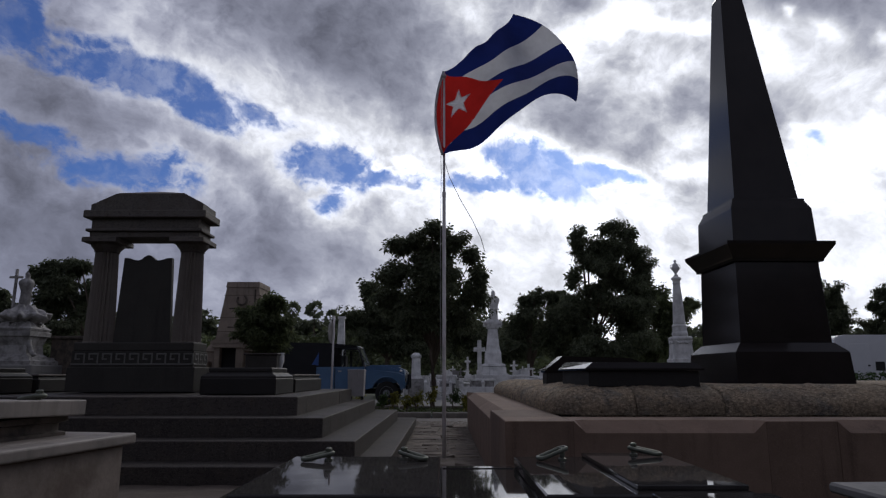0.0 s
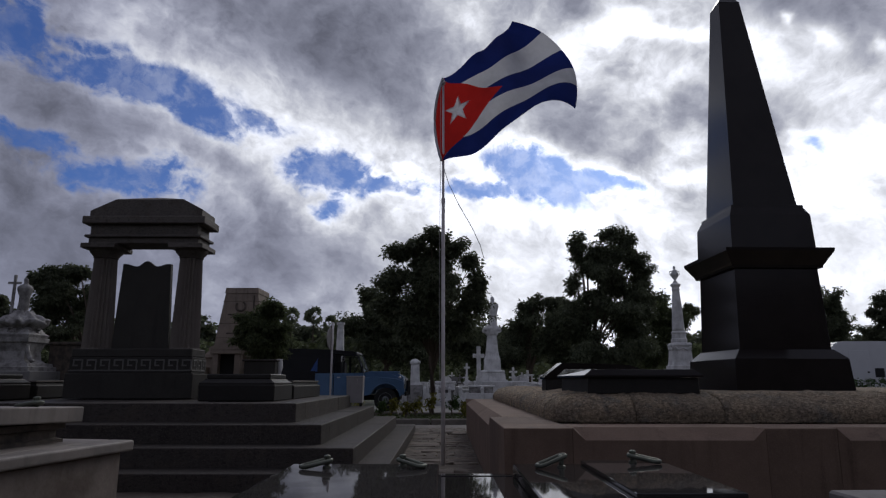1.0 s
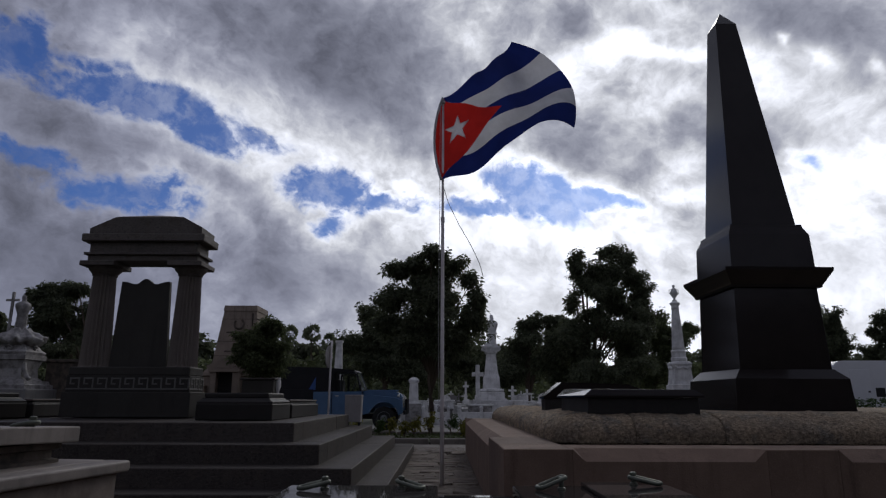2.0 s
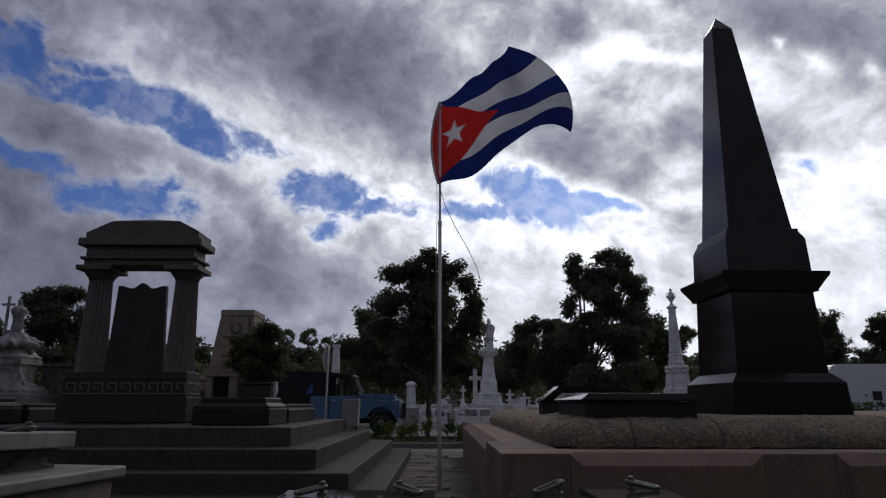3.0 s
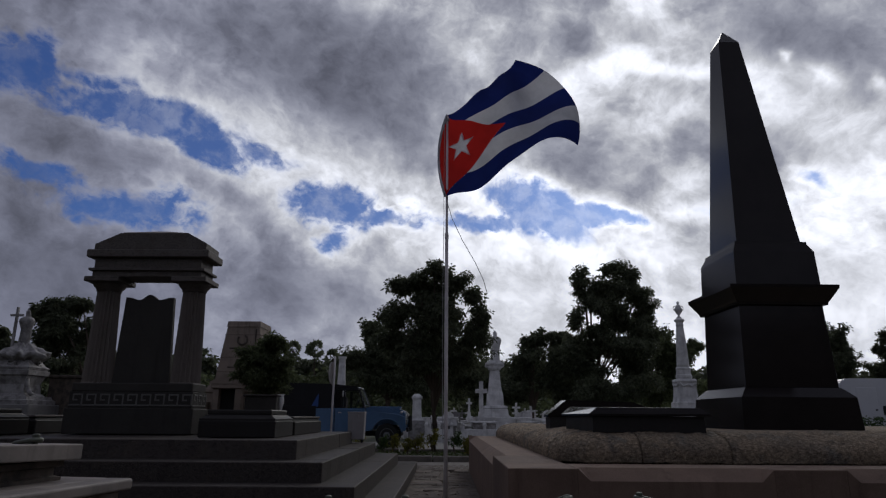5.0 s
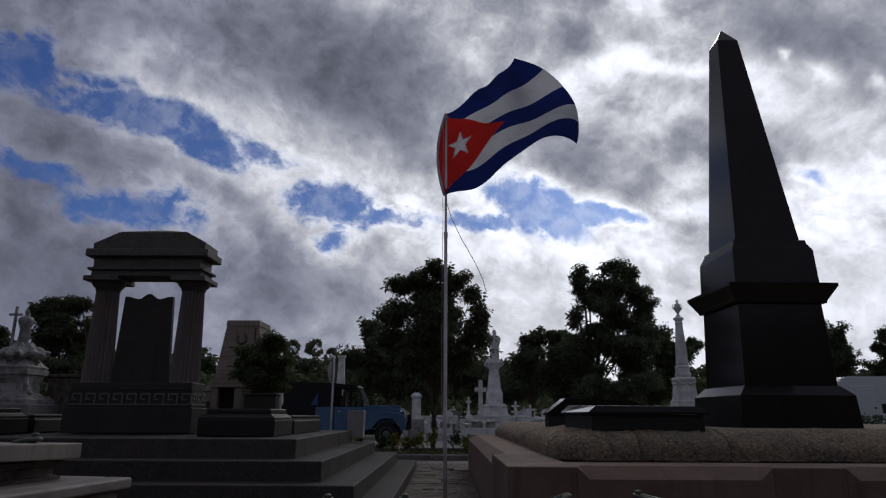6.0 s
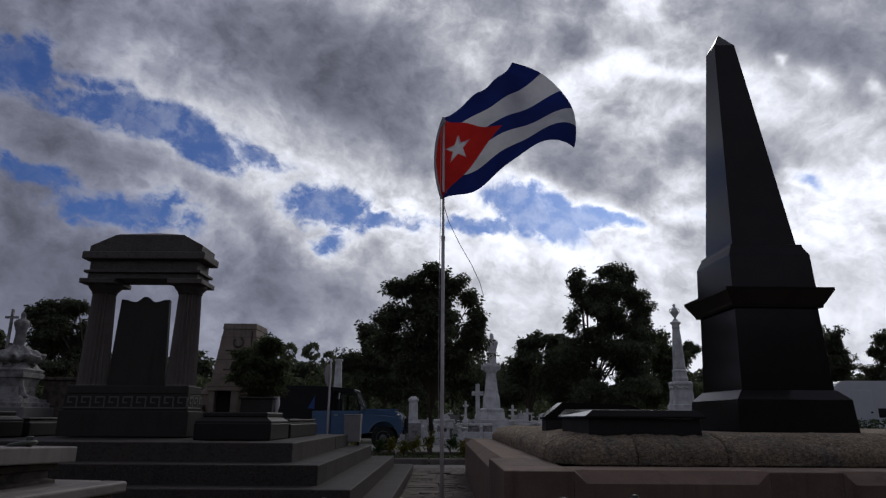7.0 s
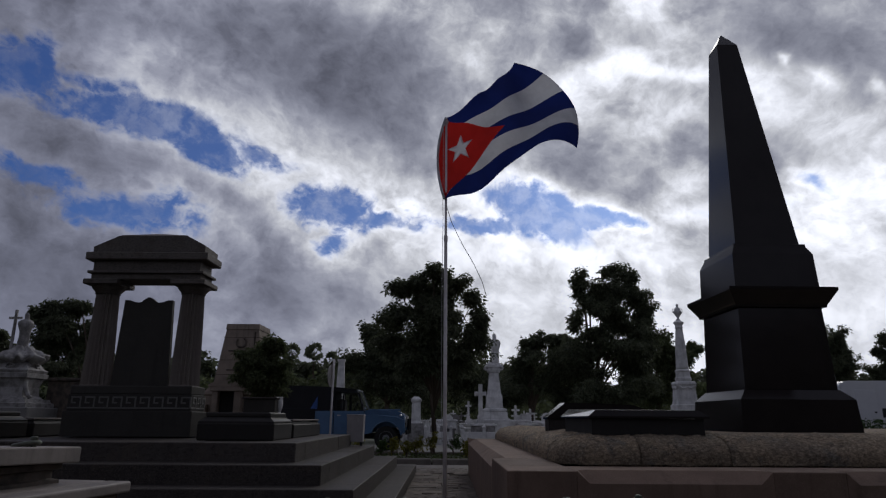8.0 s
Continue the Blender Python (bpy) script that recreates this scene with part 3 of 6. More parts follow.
# ---------------------------------------------------------------- temple tomb
def temple_tomb():
    t = thing("temple_tomb", (-4.26, 9.0, 0.74), "grey granite temple tomb with two fluted columns", "tomb")
    part("dado", box(-0.87, 0.87, -0.03, 0.55, 0, 0.335, 0.008), M_STELE, t, "charcoal granite dado")
    frieze = part("key_frieze", box(-0.835, 0.835, 0.0, 0.52, 0.335, 0.555, 0.004), M_STELE, t, "band with a pale Greek key pattern")
    part("base_cap", box(-0.825, 0.825, 0.005, 0.515, 0.555, 0.67, 0.012), M_STELE, t)

    # the key pattern: thin raised bars, nine turns along the front, three on each side
    def key_turn(bm, put, u, s):
        b = 0.020
        z0, z1 = 0.365, 0.525
        zm = (z0 + z1) / 2
        put(bm, u, u + s, z0, z0 + b)
        put(bm, u + s - b, u + s, z0, z1)
        put(bm, u + s * 0.26, u + s - b, z1 - b, z1)
        put(bm, u + s * 0.26, u + s * 0.26 + b, zm - 0.012, z1 - b)
        put(bm, u + s * 0.26 + b, u + s * 0.62, zm - 0.012, zm - 0.012 + b)
    s = 1.67 / 9
    for i in range(9):
        bm = bmesh.new()
        key_turn(bm, lambda q, a, b, c, d: box(a, b, -0.007, 0.01, c, d, 0.0015, q), -0.835 + i * s, s)
        part("key", bm, M_MEANDER, frieze)
    for side in (-1, 1):
        for i in range(3):
            bm = bmesh.new()
            key_turn(bm, lambda q, a, b, c, d: box(*sorted((side * 0.828, side * 0.842)), a, b, c, d, 0.0015, q), 0.01 + i * 0.17, 0.168)
            part("key", bm, M_MEANDER, frieze)
    for cx in (-0.618, 0.618):
        prof = [(0.205, 0.67), (0.205, 0.685)] + [(0.20 - 0.040 * k / 12 - 0.005 * (k / 12) ** 2, 0.69 + 1.27 * k / 12) for k in range(13)]
        part("column", lathe(prof, cx, 0.255, 160, flute=20, depth=0.036, z_flute=(0.684, 1.965)), M_COLUMN, t, "fluted granite column shaft")
        cap = lathe([(0.158, 1.96), (0.170, 1.975), (0.160, 1.98), (0.18, 2.005), (0.215, 2.045), (0.232, 2.085)], cx, 0.255, 40)
        part("capital", cap, M_TEMPLE, t)
        part("abacus", box(cx - 0.245, cx + 0.245, -0.02, 0.525, 2.08, 2.15, 0.008), M_TEMPLE, t)
    part("architrave", box(-0.78, 0.78, 0.03, 0.49, 2.15, 2.235, 0.006), M_TEMPLE, t)
    part("fillet", box(-0.825, 0.825, -0.01, 0.53, 2.235, 2.272, 0.006), M_TEMPLE, t)
    part("frieze", box(-0.765, 0.765, 0.03, 0.49, 2.272, 2.425, 0.006), M_TEMPLE, t)
    part("cornice", box(-0.86, 0.88, -0.05, 0.56, 2.425, 2.535, 0.012), M_TEMPLE, t)
    out = [(-0.78, 2.535), (-0.78, 2.62), (-0.43, 2.785), (0.55, 2.785), (0.82, 2.64), (0.82, 2.535)]
    part("parapet", prism(out, 0.0, 0.52), M_TEMPLE, t, "low sloped granite parapet")
    # paler granite puts the sky light on this slope into its colour
    part("roof", frustum([(2.7855, 0.485, 0.25), (2.80, 0.47, 0.24), (2.872, 0.05, 0.05)], 0.06, 0.265), M_COLUMN, t, "low hipped granite roof slab")
    n = 17
    top = []
    for i in range(n + 1):
        u = -1 + 2 * i / n
        top.append((u * 0.343, 1.885 - 0.035 * math.sin(math.pi * min(1, abs(u) * 1.25)) + 0.05 * max(0, 1 - (abs(u) / 0.33) ** 2)))
    slab = [(-0.40, 0.67)] + top + [(0.40, 0.67)]
    part("stele", prism(slab[::-1], 0.22, 0.29), M_STELE, t, "charcoal granite tablet with a scalloped top")
    return t


temple_tomb()


def ledger_tomb(name, x, y, label):
    """A low stepped granite tomb: a broad head block with mouldings, and a body with a pale-edged lid."""
    t = thing(name, (x, y, 0.74), label, "tomb")
    part("head_base", box(-0.90, 0.0, 0.0, 0.92, 0, 0.195, 0.012), M_LEDGER, t)
    part("head_moulding", frustum([(0.195, 0.445, 0.45), (0.215, 0.445, 0.45), (0.245, 0.40, 0.41), (0.26, 0.39, 0.40)], -0.45, 0.46), M_LEDGER, t)
    part("head_top", box(-0.83, -0.07, 0.07, 0.85, 0.26, 0.318, 0.012), M_LEDGER, t)
    part("neck", box(-0.90, -0.10, 0.90, 1.08, 0, 0.20, 0.006), M_LEDGER, t)
    part("body", box(-0.95, -0.01, 1.08, 2.95, 0, 0.175, 0.01), M_LEDGER, t)
    part("body_moulding", frustum([(0.175, 0.44, 0.92), (0.21, 0.43, 0.90), (0.215, 0.45, 0.93)], -0.48, 2.02), M_LEDGER, t)
    part("lid", box(-0.93, -0.03, 1.08, 2.93, 0.215, 0.24, 0.006), M_TEMPLE, t, "lid with a pale worn edge")
    return t


ledger_tomb("ledger_tomb", -1.985, 7.83, "low dark granite tomb with a polished lid")
ledger_tomb("ledger_tomb", -5.50, 7.95, "low dark granite tomb beside the temple")


def block_tomb():
    t = thing("block_tomb", (-2.80, 10.2, 0.74), "dark stone block tomb with a projecting rim", "tomb")
    part("block", box(-0.24, 0.24, -0.12, 0.2, 0, 0.53, 0.01), M_STELE, t)
    part("rim", box(-0.265, 0.265, -0.145, 0.225, 0.53, 0.56, 0.01), M_STEP, t)
    return t


block_tomb()


def marble_vase():
    t = thing("marble_vase", (-2.55, 10.3, 0.98), "small white marble vase on a tomb lid", "vase")
    part("foot", box(-0.05, 0.05, -0.05, 0.05, 0, 0.05, 0.006), M_WHITE, t)
    part("bowl", lathe([(0.045, 0.05), (0.025, 0.09), (0.03, 0.12), (0.055, 0.20), (0.05, 0.28), (0.04, 0.31), (0.055, 0.33)], n=14), M_WHITE, t, smooth=True)
    return t


marble_vase()

# ---------------------------------------------------------------- obelisk monument
def chamfer_wall(bm, u0, u1, front, back, z0, z1, drop, put):
    """A wall panel whose upper front edge is cut back in a long chamfer with mitred ends."""
    mit = min(0.09, (u1 - u0) / 3)
    a = [(u0, front, z0), (u1, front, z0), (u1, front, z1), (u1 - mit, front, z1 - drop), (u0 + mit, front, z1 - drop), (u0, front, z1)]
    va = [bm.verts.new(put(*p)) for p in a]
    c0 = bm.verts.new(put(u0 + 0.0, front + 0.001, z1))
    c1 = bm.verts.new(put(u1 - 0.0, front + 0.001, z1))
    e0 = bm.verts.new(put(u0 + mit * 0.35, front + 0.13, z1))
    e1 = bm.verts.new(put(u1 - mit * 0.35, front + 0.13, z1))
    bk = [bm.verts.new(put(*p)) for p in ((u0, back, z0), (u1, back, z0), (u1, back, z1), (u0, back, z1))]
    bm.faces.new(va)
    bm.faces.new((va[4], va[3], e1, e0))
    bm.faces.new((va[5], va[4], e0))
    bm.faces.new((va[3], va[2], e1))
    bm.faces.new((va[5], e0, e1, va[2], bk[2], bk[3]))
    bm.faces.new((va[0], bk[0], bk[1], va[1]))
    bm.faces.new((va[1], bk[1], bk[2], va[2]))
    bm.faces.new((va[5], bk[3], bk[0], va[0]))
    bm.faces.new(bk[::-1])
    bmesh.ops.delete(bm, geom=[c0, c1], context="VERTS")
    return bm


def monument_enclosure():
    e = thing("monument_enclosure", (0, 0, 0), "brown stone enclosure wall round an obelisk plot", "wall", kind="structure")
    X0, Y0, ZT = 0.445, 4.90, 0.640
    front = lambda u, d, z: (u, Y0 + d, z)
    side = lambda u, d, z: (X0 + d, u, z)
    # front run: posts and panels
    part("corner_post", box(X0, X0 + 0.50, Y0, Y0 + 0.52, -0.05, ZT, 0.006), M_CURB, e)
    x = X0 + 0.50
    for w, kind in ((1.40, 0), (0.52, 1), (1.40, 0), (0.52, 1), (1.40, 0), (0.52, 1), (1.4, 0)):
        if kind:
            part("post", box(x, x + w, Y0, Y0 + 0.50, -0.05, ZT, 0.005), M_CURB, e)
        else:
            part("wall_panel", chamfer_wall(bmesh.new(), x, x + w, 0, 0.5, -0.05, ZT, 0.085, front), M_CURB, e)
        x += w
    y = Y0 + 0.52
    for w, kind in ((1.0, 1), (6.4, 0)):
        if kind:
            part("post", box(X0, X0 + 0.5, y, y + w, -0.05, ZT, 0.005), M_CURB, e)
        else:
            part("wall_panel", chamfer_wall(bmesh.new(), y, y + w, 0, 0.5, -0.05, ZT, 0.085, side), M_CURB, e)
        y += w
    part("plot_fill", box(1.2, 8.8, 5.9, 12.6, -0.05, 0.868, 0), M_BOLSTER, e)
    return e


monument_enclosure()


def bolster_stone(name, parent, run, length, seed):
    """A rough rounded coping stone: a quarter round, hammered uneven."""
    bm = bmesh.new()
    nseg, nl = 12, max(6, int(length / 0.035))
    rows = []
    prof = [(0.0, 0.0), (-0.005, 0.06)] + [(0.42 - 0.425 * math.cos(a), 0.06 + 0.185 * math.sin(a)) for a in [math.pi / 2 * k / (nseg - 3) for k in range(1, nseg - 2)]] + [(0.62, 0.245)]
    for i in range(nl + 1):
        u = length * i / nl
        end = min(u, length - u)
        row = []
        for d, z in prof:
            k = 0.0 if end > 0.012 else (0.012 - end) * 0.6
            n = 0.014 * noise.noise((u * 4 + seed * 3.1, d * 7, z * 7)) + 0.012 * noise.noise((u * 13 + seed, d * 15, z * 15)) + 0.011 * noise.noise((u * 27 + seed, d * 33, z * 33))
            row.append(bm.verts.new(run(u, d + k - n, z - k * 0.4 + n)))
        rows.append(row)
    for a, b in zip(rows, rows[1:]):
        for i in range(len(prof) - 1):
            bm.faces.new((a[i], b[i], b[i + 1], a[i + 1]))
    bm.faces.new(rows[0])
    bm.faces.new(rows[-1][::-1])
    return part(name, bm, M_BOLSTER, parent, smooth=True)


def bolster_corner(parent, x0, y0, size, r=0.42):
    """The corner stone: the same rounded edge swept round a quarter circle."""
    bm = bmesh.new()
    way = []
    for k in range(5):
        way.append((0.0, size - (size - r) * k / 5, 1, 0))
    for k in range(27):
        a = math.pi / 2 * k / 26
        way.append((r - r * math.cos(a), r - r * math.sin(a), math.cos(a), math.sin(a)))
    for k in range(1, 6):
        way.append((r + (size - r) * k / 5, 0.0, 0, 1))
    prof = [(0.0, 0.0), (-0.005, 0.03), (-0.005, 0.06)] + [(0.42 - 0.425 * math.cos(a), 0.06 + 0.185 * math.sin(a)) for a in [math.pi / 2 * k / 12 for k in range(1, 13)]]
    rows = []
    for px, py, nx, ny in way:
        row = []
        for d, z in prof:
            n = 0.014 * noise.noise((px * 5 + 3, py * 5 + d * 7, z * 7)) + 0.013 * noise.noise((px * 23, py * 23 + d * 21, z * 25))
            row.append(bm.verts.new((x0 + px + nx * (d - n), y0 + py + ny * (d - n), z + n)))
        rows.append(row)
    for a, b in zip(rows, rows[1:]):
        for k in range(len(prof) - 1):
            bm.faces.new((a[k], b[k], b[k + 1], a[k + 1]))
    bm.faces.new(rows[0])
    bm.faces.new(rows[-1][::-1])
    return part("coping_stone", bm, M_BOLSTER, parent, smooth=True)


coping = thing("bolster_coping", (0, 0, 0.64), "rough ochre stone coping with a rounded edge", "coping", kind="structure")
X1, Y1, CORNER = 0.942, 5.57, 0.66
bolster_corner(coping, X1, Y1, CORNER)
u = CORNER + 0.004
for i, w in enumerate((0.74, 1.5, 1.4, 1.5, 1.4)):
    a = X1 + u
    bolster_stone("coping_stone", coping, (lambda s, d, z, a=a: (a + s + 0.003, Y1 + d, z)), w - 0.006, i + 1)
    u += w
v = CORNER + 0.004
for i, w in enumerate((2.9, 3.4)):
    a = Y1 + v
    bolster_stone("coping_stone", coping, (lambda s, d, z, a=a: (X1 + d, a + s + 0.003, z)), w - 0.006, i + 11)
    v += w


def obelisk():
    z = 0.868
    t = thing("obelisk", (4.099, 8.441, z), "tall tapering black polished granite obelisk on a plinth", "obelisk", turn=1.2)
    part("plinth", frustum([(0, .702, .702), (1.242 - z, .680, .680)], bevel=0.004), M_OBEL, t)
    part("plinth_slope", frustum([(1.243 - z, .676, .676), (1.352 - z, .570, .570)]), M_OBEL, t)
    part("die", frustum([(1.353 - z, .556, .556), (2.345 - z, .519, .519)], bevel=0.004), M_OBEL, t)
    part("cornice", frustum([(2.346 - z, .562, .562), (2.378 - z, .568, .568), (2.395 - z, .580, .580), (2.46 - z, .618, .618), (2.542 - z, .668, .668), (2.580 - z, .670, .670)]), M_OBEL, t)
    part("shoulder", frustum([(2.581 - z, .528, .528), (3.030 - z, .511, .511), (3.135 - z, .462, .462), (3.172 - z, .458, .458)], bevel=0.003), M_OBEL, t)
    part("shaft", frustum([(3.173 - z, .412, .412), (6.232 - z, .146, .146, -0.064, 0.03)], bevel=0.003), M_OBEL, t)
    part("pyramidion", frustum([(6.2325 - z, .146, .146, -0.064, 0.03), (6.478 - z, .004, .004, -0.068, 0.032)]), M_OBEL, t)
    return t


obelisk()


def grave_slab(x, y, label, rise, inset):
    """A polished block under a roof-shaped slab with a steep front and a long sloping end."""
    t = thing("grave_slab", (x, y, 0.868), label, "grave slab", turn=2.5)
    part("base", frustum([(0, .50, .525), (0.14, .495, .52)], bevel=0.004), M_LEDGER, t)
    bm = bmesh.new()
    low = [bm.verts.new((sx * .535, sy * .555, .142)) for sx, sy in ((-1, -1), (1, -1), (1, 1), (-1, 1))]
    lip = [bm.verts.new((v.co.x, v.co.y, .160)) for v in low]
    top = [bm.verts.new(p) for p in ((-.535 + inset, -.52, rise), (.535 - inset, -.52, rise), (.535 - inset, .52, rise + .02), (-.535 + inset, .52, rise + .02))]
    for a, b in ((low, lip), (lip, top)):
        for k in range(4):
            bm.faces.new((a[k], a[(k + 1) % 4], b[(k + 1) % 4], b[k]))
    bm.faces.new(low[::-1])
    bm.faces.new(top)
    part("top", bm, M_OBEL, t, "roof-shaped polished slab")
    return t


grave_slab(1.752, 6.40, "polished black granite grave slab with roof-shaped top", 0.212, 0.075)


def low_headstone():
    t = thing("low_headstone", (1.18, 7.74, 0.868), "low black granite headstone with sloping ends", "headstone", turn=4)
    part("base", box(0.02, 1.36, 0.01, 0.23, 0, 0.13, 0.006), M_LEDGER, t)
    out = [(0.0, 0.13), (0.0, 0.155), (0.215, 0.32), (1.02, 0.30), (1.30, 0.20), (1.38, 0.13)]
    part("cap", prism(out[::-1], 0.0, 0.24), M_OBEL, t, "bevelled polished cap")
    return t


low_headstone()

# ---------------------------------------------------------------- flagpole and flag
POLE = Vector((0.0, 7.95, 0.0))


def flagpole():
    t = thing("flagpole", POLE, "slender white painted steel flagpole", "flagpole")
    part("pole", lathe([(0.024, -0.05), (0.024, 1.0), (0.0235, 1.02), (0.0225, 1.03), (0.0215, 3.20), (0.017, 3.22), (0.015, 4.79)], n=12), M_POLE, t, smooth=True)
    part("collar", lathe([(0.022, 3.17), (0.025, 3.18), (0.025, 3.24), (0.019, 3.25)], n=12), M_POLE, t)
    part("finial", lathe([(0.012, 4.785), (0.03, 4.80), (0.034, 4.82), (0.03, 4.845), (0.008, 4.86)], n=12), M_POLE, t, smooth=True)
    part("pulley", box(-0.045, -0.012, -0.012, 0.012, 4.77, 4.82, 0.004), M_CHROME, t)
    return t


flagpole()


FLAG_TOP = np.array([(0.00, 0.00, 4.87), (0.25, 0.27, 5.00), (0.50, 0.54, 5.24), (0.75, 0.73, 5.51), (1.00, 0.88, 5.70)])  # the upper edge, along the fly: share, aside, height
FLAG_MID = np.array([(0.00, -0.11, 4.34), (0.25, 0.32, 4.51), (0.50, 0.73, 4.67), (0.75, 1.19, 4.92), (1.00, 1.67, 5.19)])
FLAG_LOW = np.array([(0.00, -0.02, 3.73), (0.25, 0.34, 3.87), (0.50, 0.84, 4.17), (0.75, 1.18, 4.43), (1.00, 1.69, 4.47)])


def smooth_at(table, u):
    """Cubic through the rows of a table (parameter, a, b)."""
    k = min(len(table) - 2, max(0, int(u * (len(table) - 1))))
    p = [table[min(len(table) - 1, max(0, k + q))] for q in (-1, 0, 1, 2)]
    f = (u - p[1][0]) / (p[2][0] - p[1][0])
    m1, m2 = (p[2] - p[0]) / 2, (p[3] - p[1]) / 2
    r = (2 * f ** 3 - 3 * f * f + 1) * p[1] + (f ** 3 - 2 * f * f + f) * m1 + (3 * f * f - 2 * f ** 3) * p[2] + (f ** 3 - f * f) * m2
    return r[1], r[2]


def flag_point(u, v):
    """Cloth at u along the fly (0..1) and v up the hoist (0..1), blown out and rising, fanned and full of folds."""
    low, mid, top = (np.array(smooth_at(c, u)) for c in (FLAG_LOW, FLAG_MID, FLAG_TOP))
    x, z = low * (2 * v - 1) * (v - 1) + mid * 4 * v * (1 - v) + top * v * (2 * v - 1)
    loose = min(1.0, u * 2.5)
    x += loose * (0.022 * math.sin(u * 9 + v * 5.5) + 0.014 * math.sin(v * 12 - u * 4))
    z += loose * (0.020 * math.sin(u * 11 - v * 3.0 + 0.7) + 0.045 * (1 - v) ** 2 * math.sin(u * 15 + 0.6))
    y = loose * (0.15 * math.sin(u * 6.5 + v * 2.6) + 0.06 * math.sin(u * 14 - v * 5.0) + 0.04 * math.sin(v * 10 + u * 3)) - 0.04 - 0.05 * u
    y += 0.10 * math.sin(math.pi * v) * (1 - u) ** 2
    return Vector((0.01 + x, y, z))


APEX = 0.866 * 1.19 / 2.05
STAR_AT = (APEX * 0.36, 0.5)


def star_ring(k):
    """The ten corners of the star, in cloth coordinates."""
    return [(STAR_AT[0] + k * (0.20, 0.079)[i % 2] * math.cos(math.pi * i / 5 + math.pi / 2) / 2.05,
             STAR_AT[1] + k * (0.20, 0.079)[i % 2] * math.sin(math.pi * i / 5 + math.pi / 2) / 1.19) for i in range(10)]


def in_star(u, v):
    ring, inside = star_ring(0.86), False
    for (x0, y0), (x1, y1) in zip(ring, ring[1:] + ring[:1]):
        if (y0 > v) != (y1 > v) and u < x0 + (v - y0) / (y1 - y0) * (x1 - x0):
            inside = not inside
    return inside


def flag():
    t = thing("flag", POLE, "worn blue and white striped flag with red triangle, blowing", "flag")
    nu = 80
    apex = APEX

    # stripes and triangle as separate cut cloths: vertices slide along the triangle's edge so the seam is straight
    def strip_mesh(va, vb, n, mat, name, inner):
        bm = bmesh.new()
        rows, spots = [], []
        for j in range(n + 1):
            v = va + (vb - va) * j / n
            k = (1 - abs(v - 0.5) * 2) * apex
            lo, hi = (0.0, k) if inner else (k, 1.0)
            m = 50 if inner else nu
            rows.append([bm.verts.new(flag_point(lo + (hi - lo) * i / m, v)) for i in range(m + 1)])
            spots.append([(lo + (hi - lo) * (i + 0.5) / m, v + 0.5 * (vb - va) / n) for i in range(m)])
        for a, b, at in zip(rows, rows[1:], spots):
            for i in range(len(a) - 1):
                if inner and in_star(*at[i]):
                    continue
                if (a[i].co - a[i + 1].co).length < 1e-6 and (b[i].co - b[i + 1].co).length < 1e-6:
                    continue
                bm.faces.new((a[i], a[i + 1], b[i + 1], b[i]))
        bmesh.ops.remove_doubles(bm, verts=bm.verts[:], dist=1e-5)
        return part(name, bm, mat, t, smooth=True)
    for i in range(5):
        strip_mesh(i / 5, (i + 1) / 5, 10, M_FLAG_BLUE if i % 2 == 0 else M_FLAG_WHITE, "stripe", False)
    strip_mesh(0, 1, 90, M_FLAG_RED, "triangle", True)
    # the star, sewn into an opening of the triangle
    bm = bmesh.new()
    c = bm.verts.new(flag_point(*STAR_AT) + Vector((0, -0.004, 0)))
    pts = []
    ring = star_ring(1.0)
    for k in range(10):
        a, b = ring[k], ring[(k + 1) % 10]
        for m in range(4):
            q = m / 4
            pts.append(bm.verts.new(flag_point(a[0] + (b[0] - a[0]) * q, a[1] + (b[1] - a[1]) * q) + Vector((0, -0.004, 0))))
    for k in range(len(pts)):
        bm.faces.new((c, pts[k], pts[(k + 1) % len(pts)]))
    part("star", bm, M_FLAG_WHITE, t)
    # the sleeve sewn along the hoist, and the bunched fold under the lower edge
    part("heading", tube([flag_point(0.0, k / 14) + Vector((-0.012, 0, 0)) for k in range(15)], 0.017, 8), M_FLAG_WHITE, t, "white canvas sleeve along the hoist", smooth=True)
    return t


flag()


def halyard():
    t = thing("halyard", POLE, "thin grey cord loose along the pole", "rope")
    pts = [Vector((-0.034 - 0.012 * math.sin(k / 24 * math.pi), -0.012, 3.63 - 2.9 * k / 24)) for k in range(25)]
    part("cord", tube([(-0.035, -0.02, 4.78), (-0.04, -0.02, 3.63)] + pts[1:] + [(-0.036, -0.02, 0.9)], 0.0035, 5), M_ROPE, t)
    part("loose_end", tube([(0.01, -0.03, 3.63), (0.07, -0.05, 3.42), (0.20, -0.05, 3.14), (0.36, -0.03, 2.86), (0.46, -0.02, 2.64), (0.505, -0.02, 2.47)], 0.0045, 6), M_ROPE, t, smooth=True)
    return t


halyard()


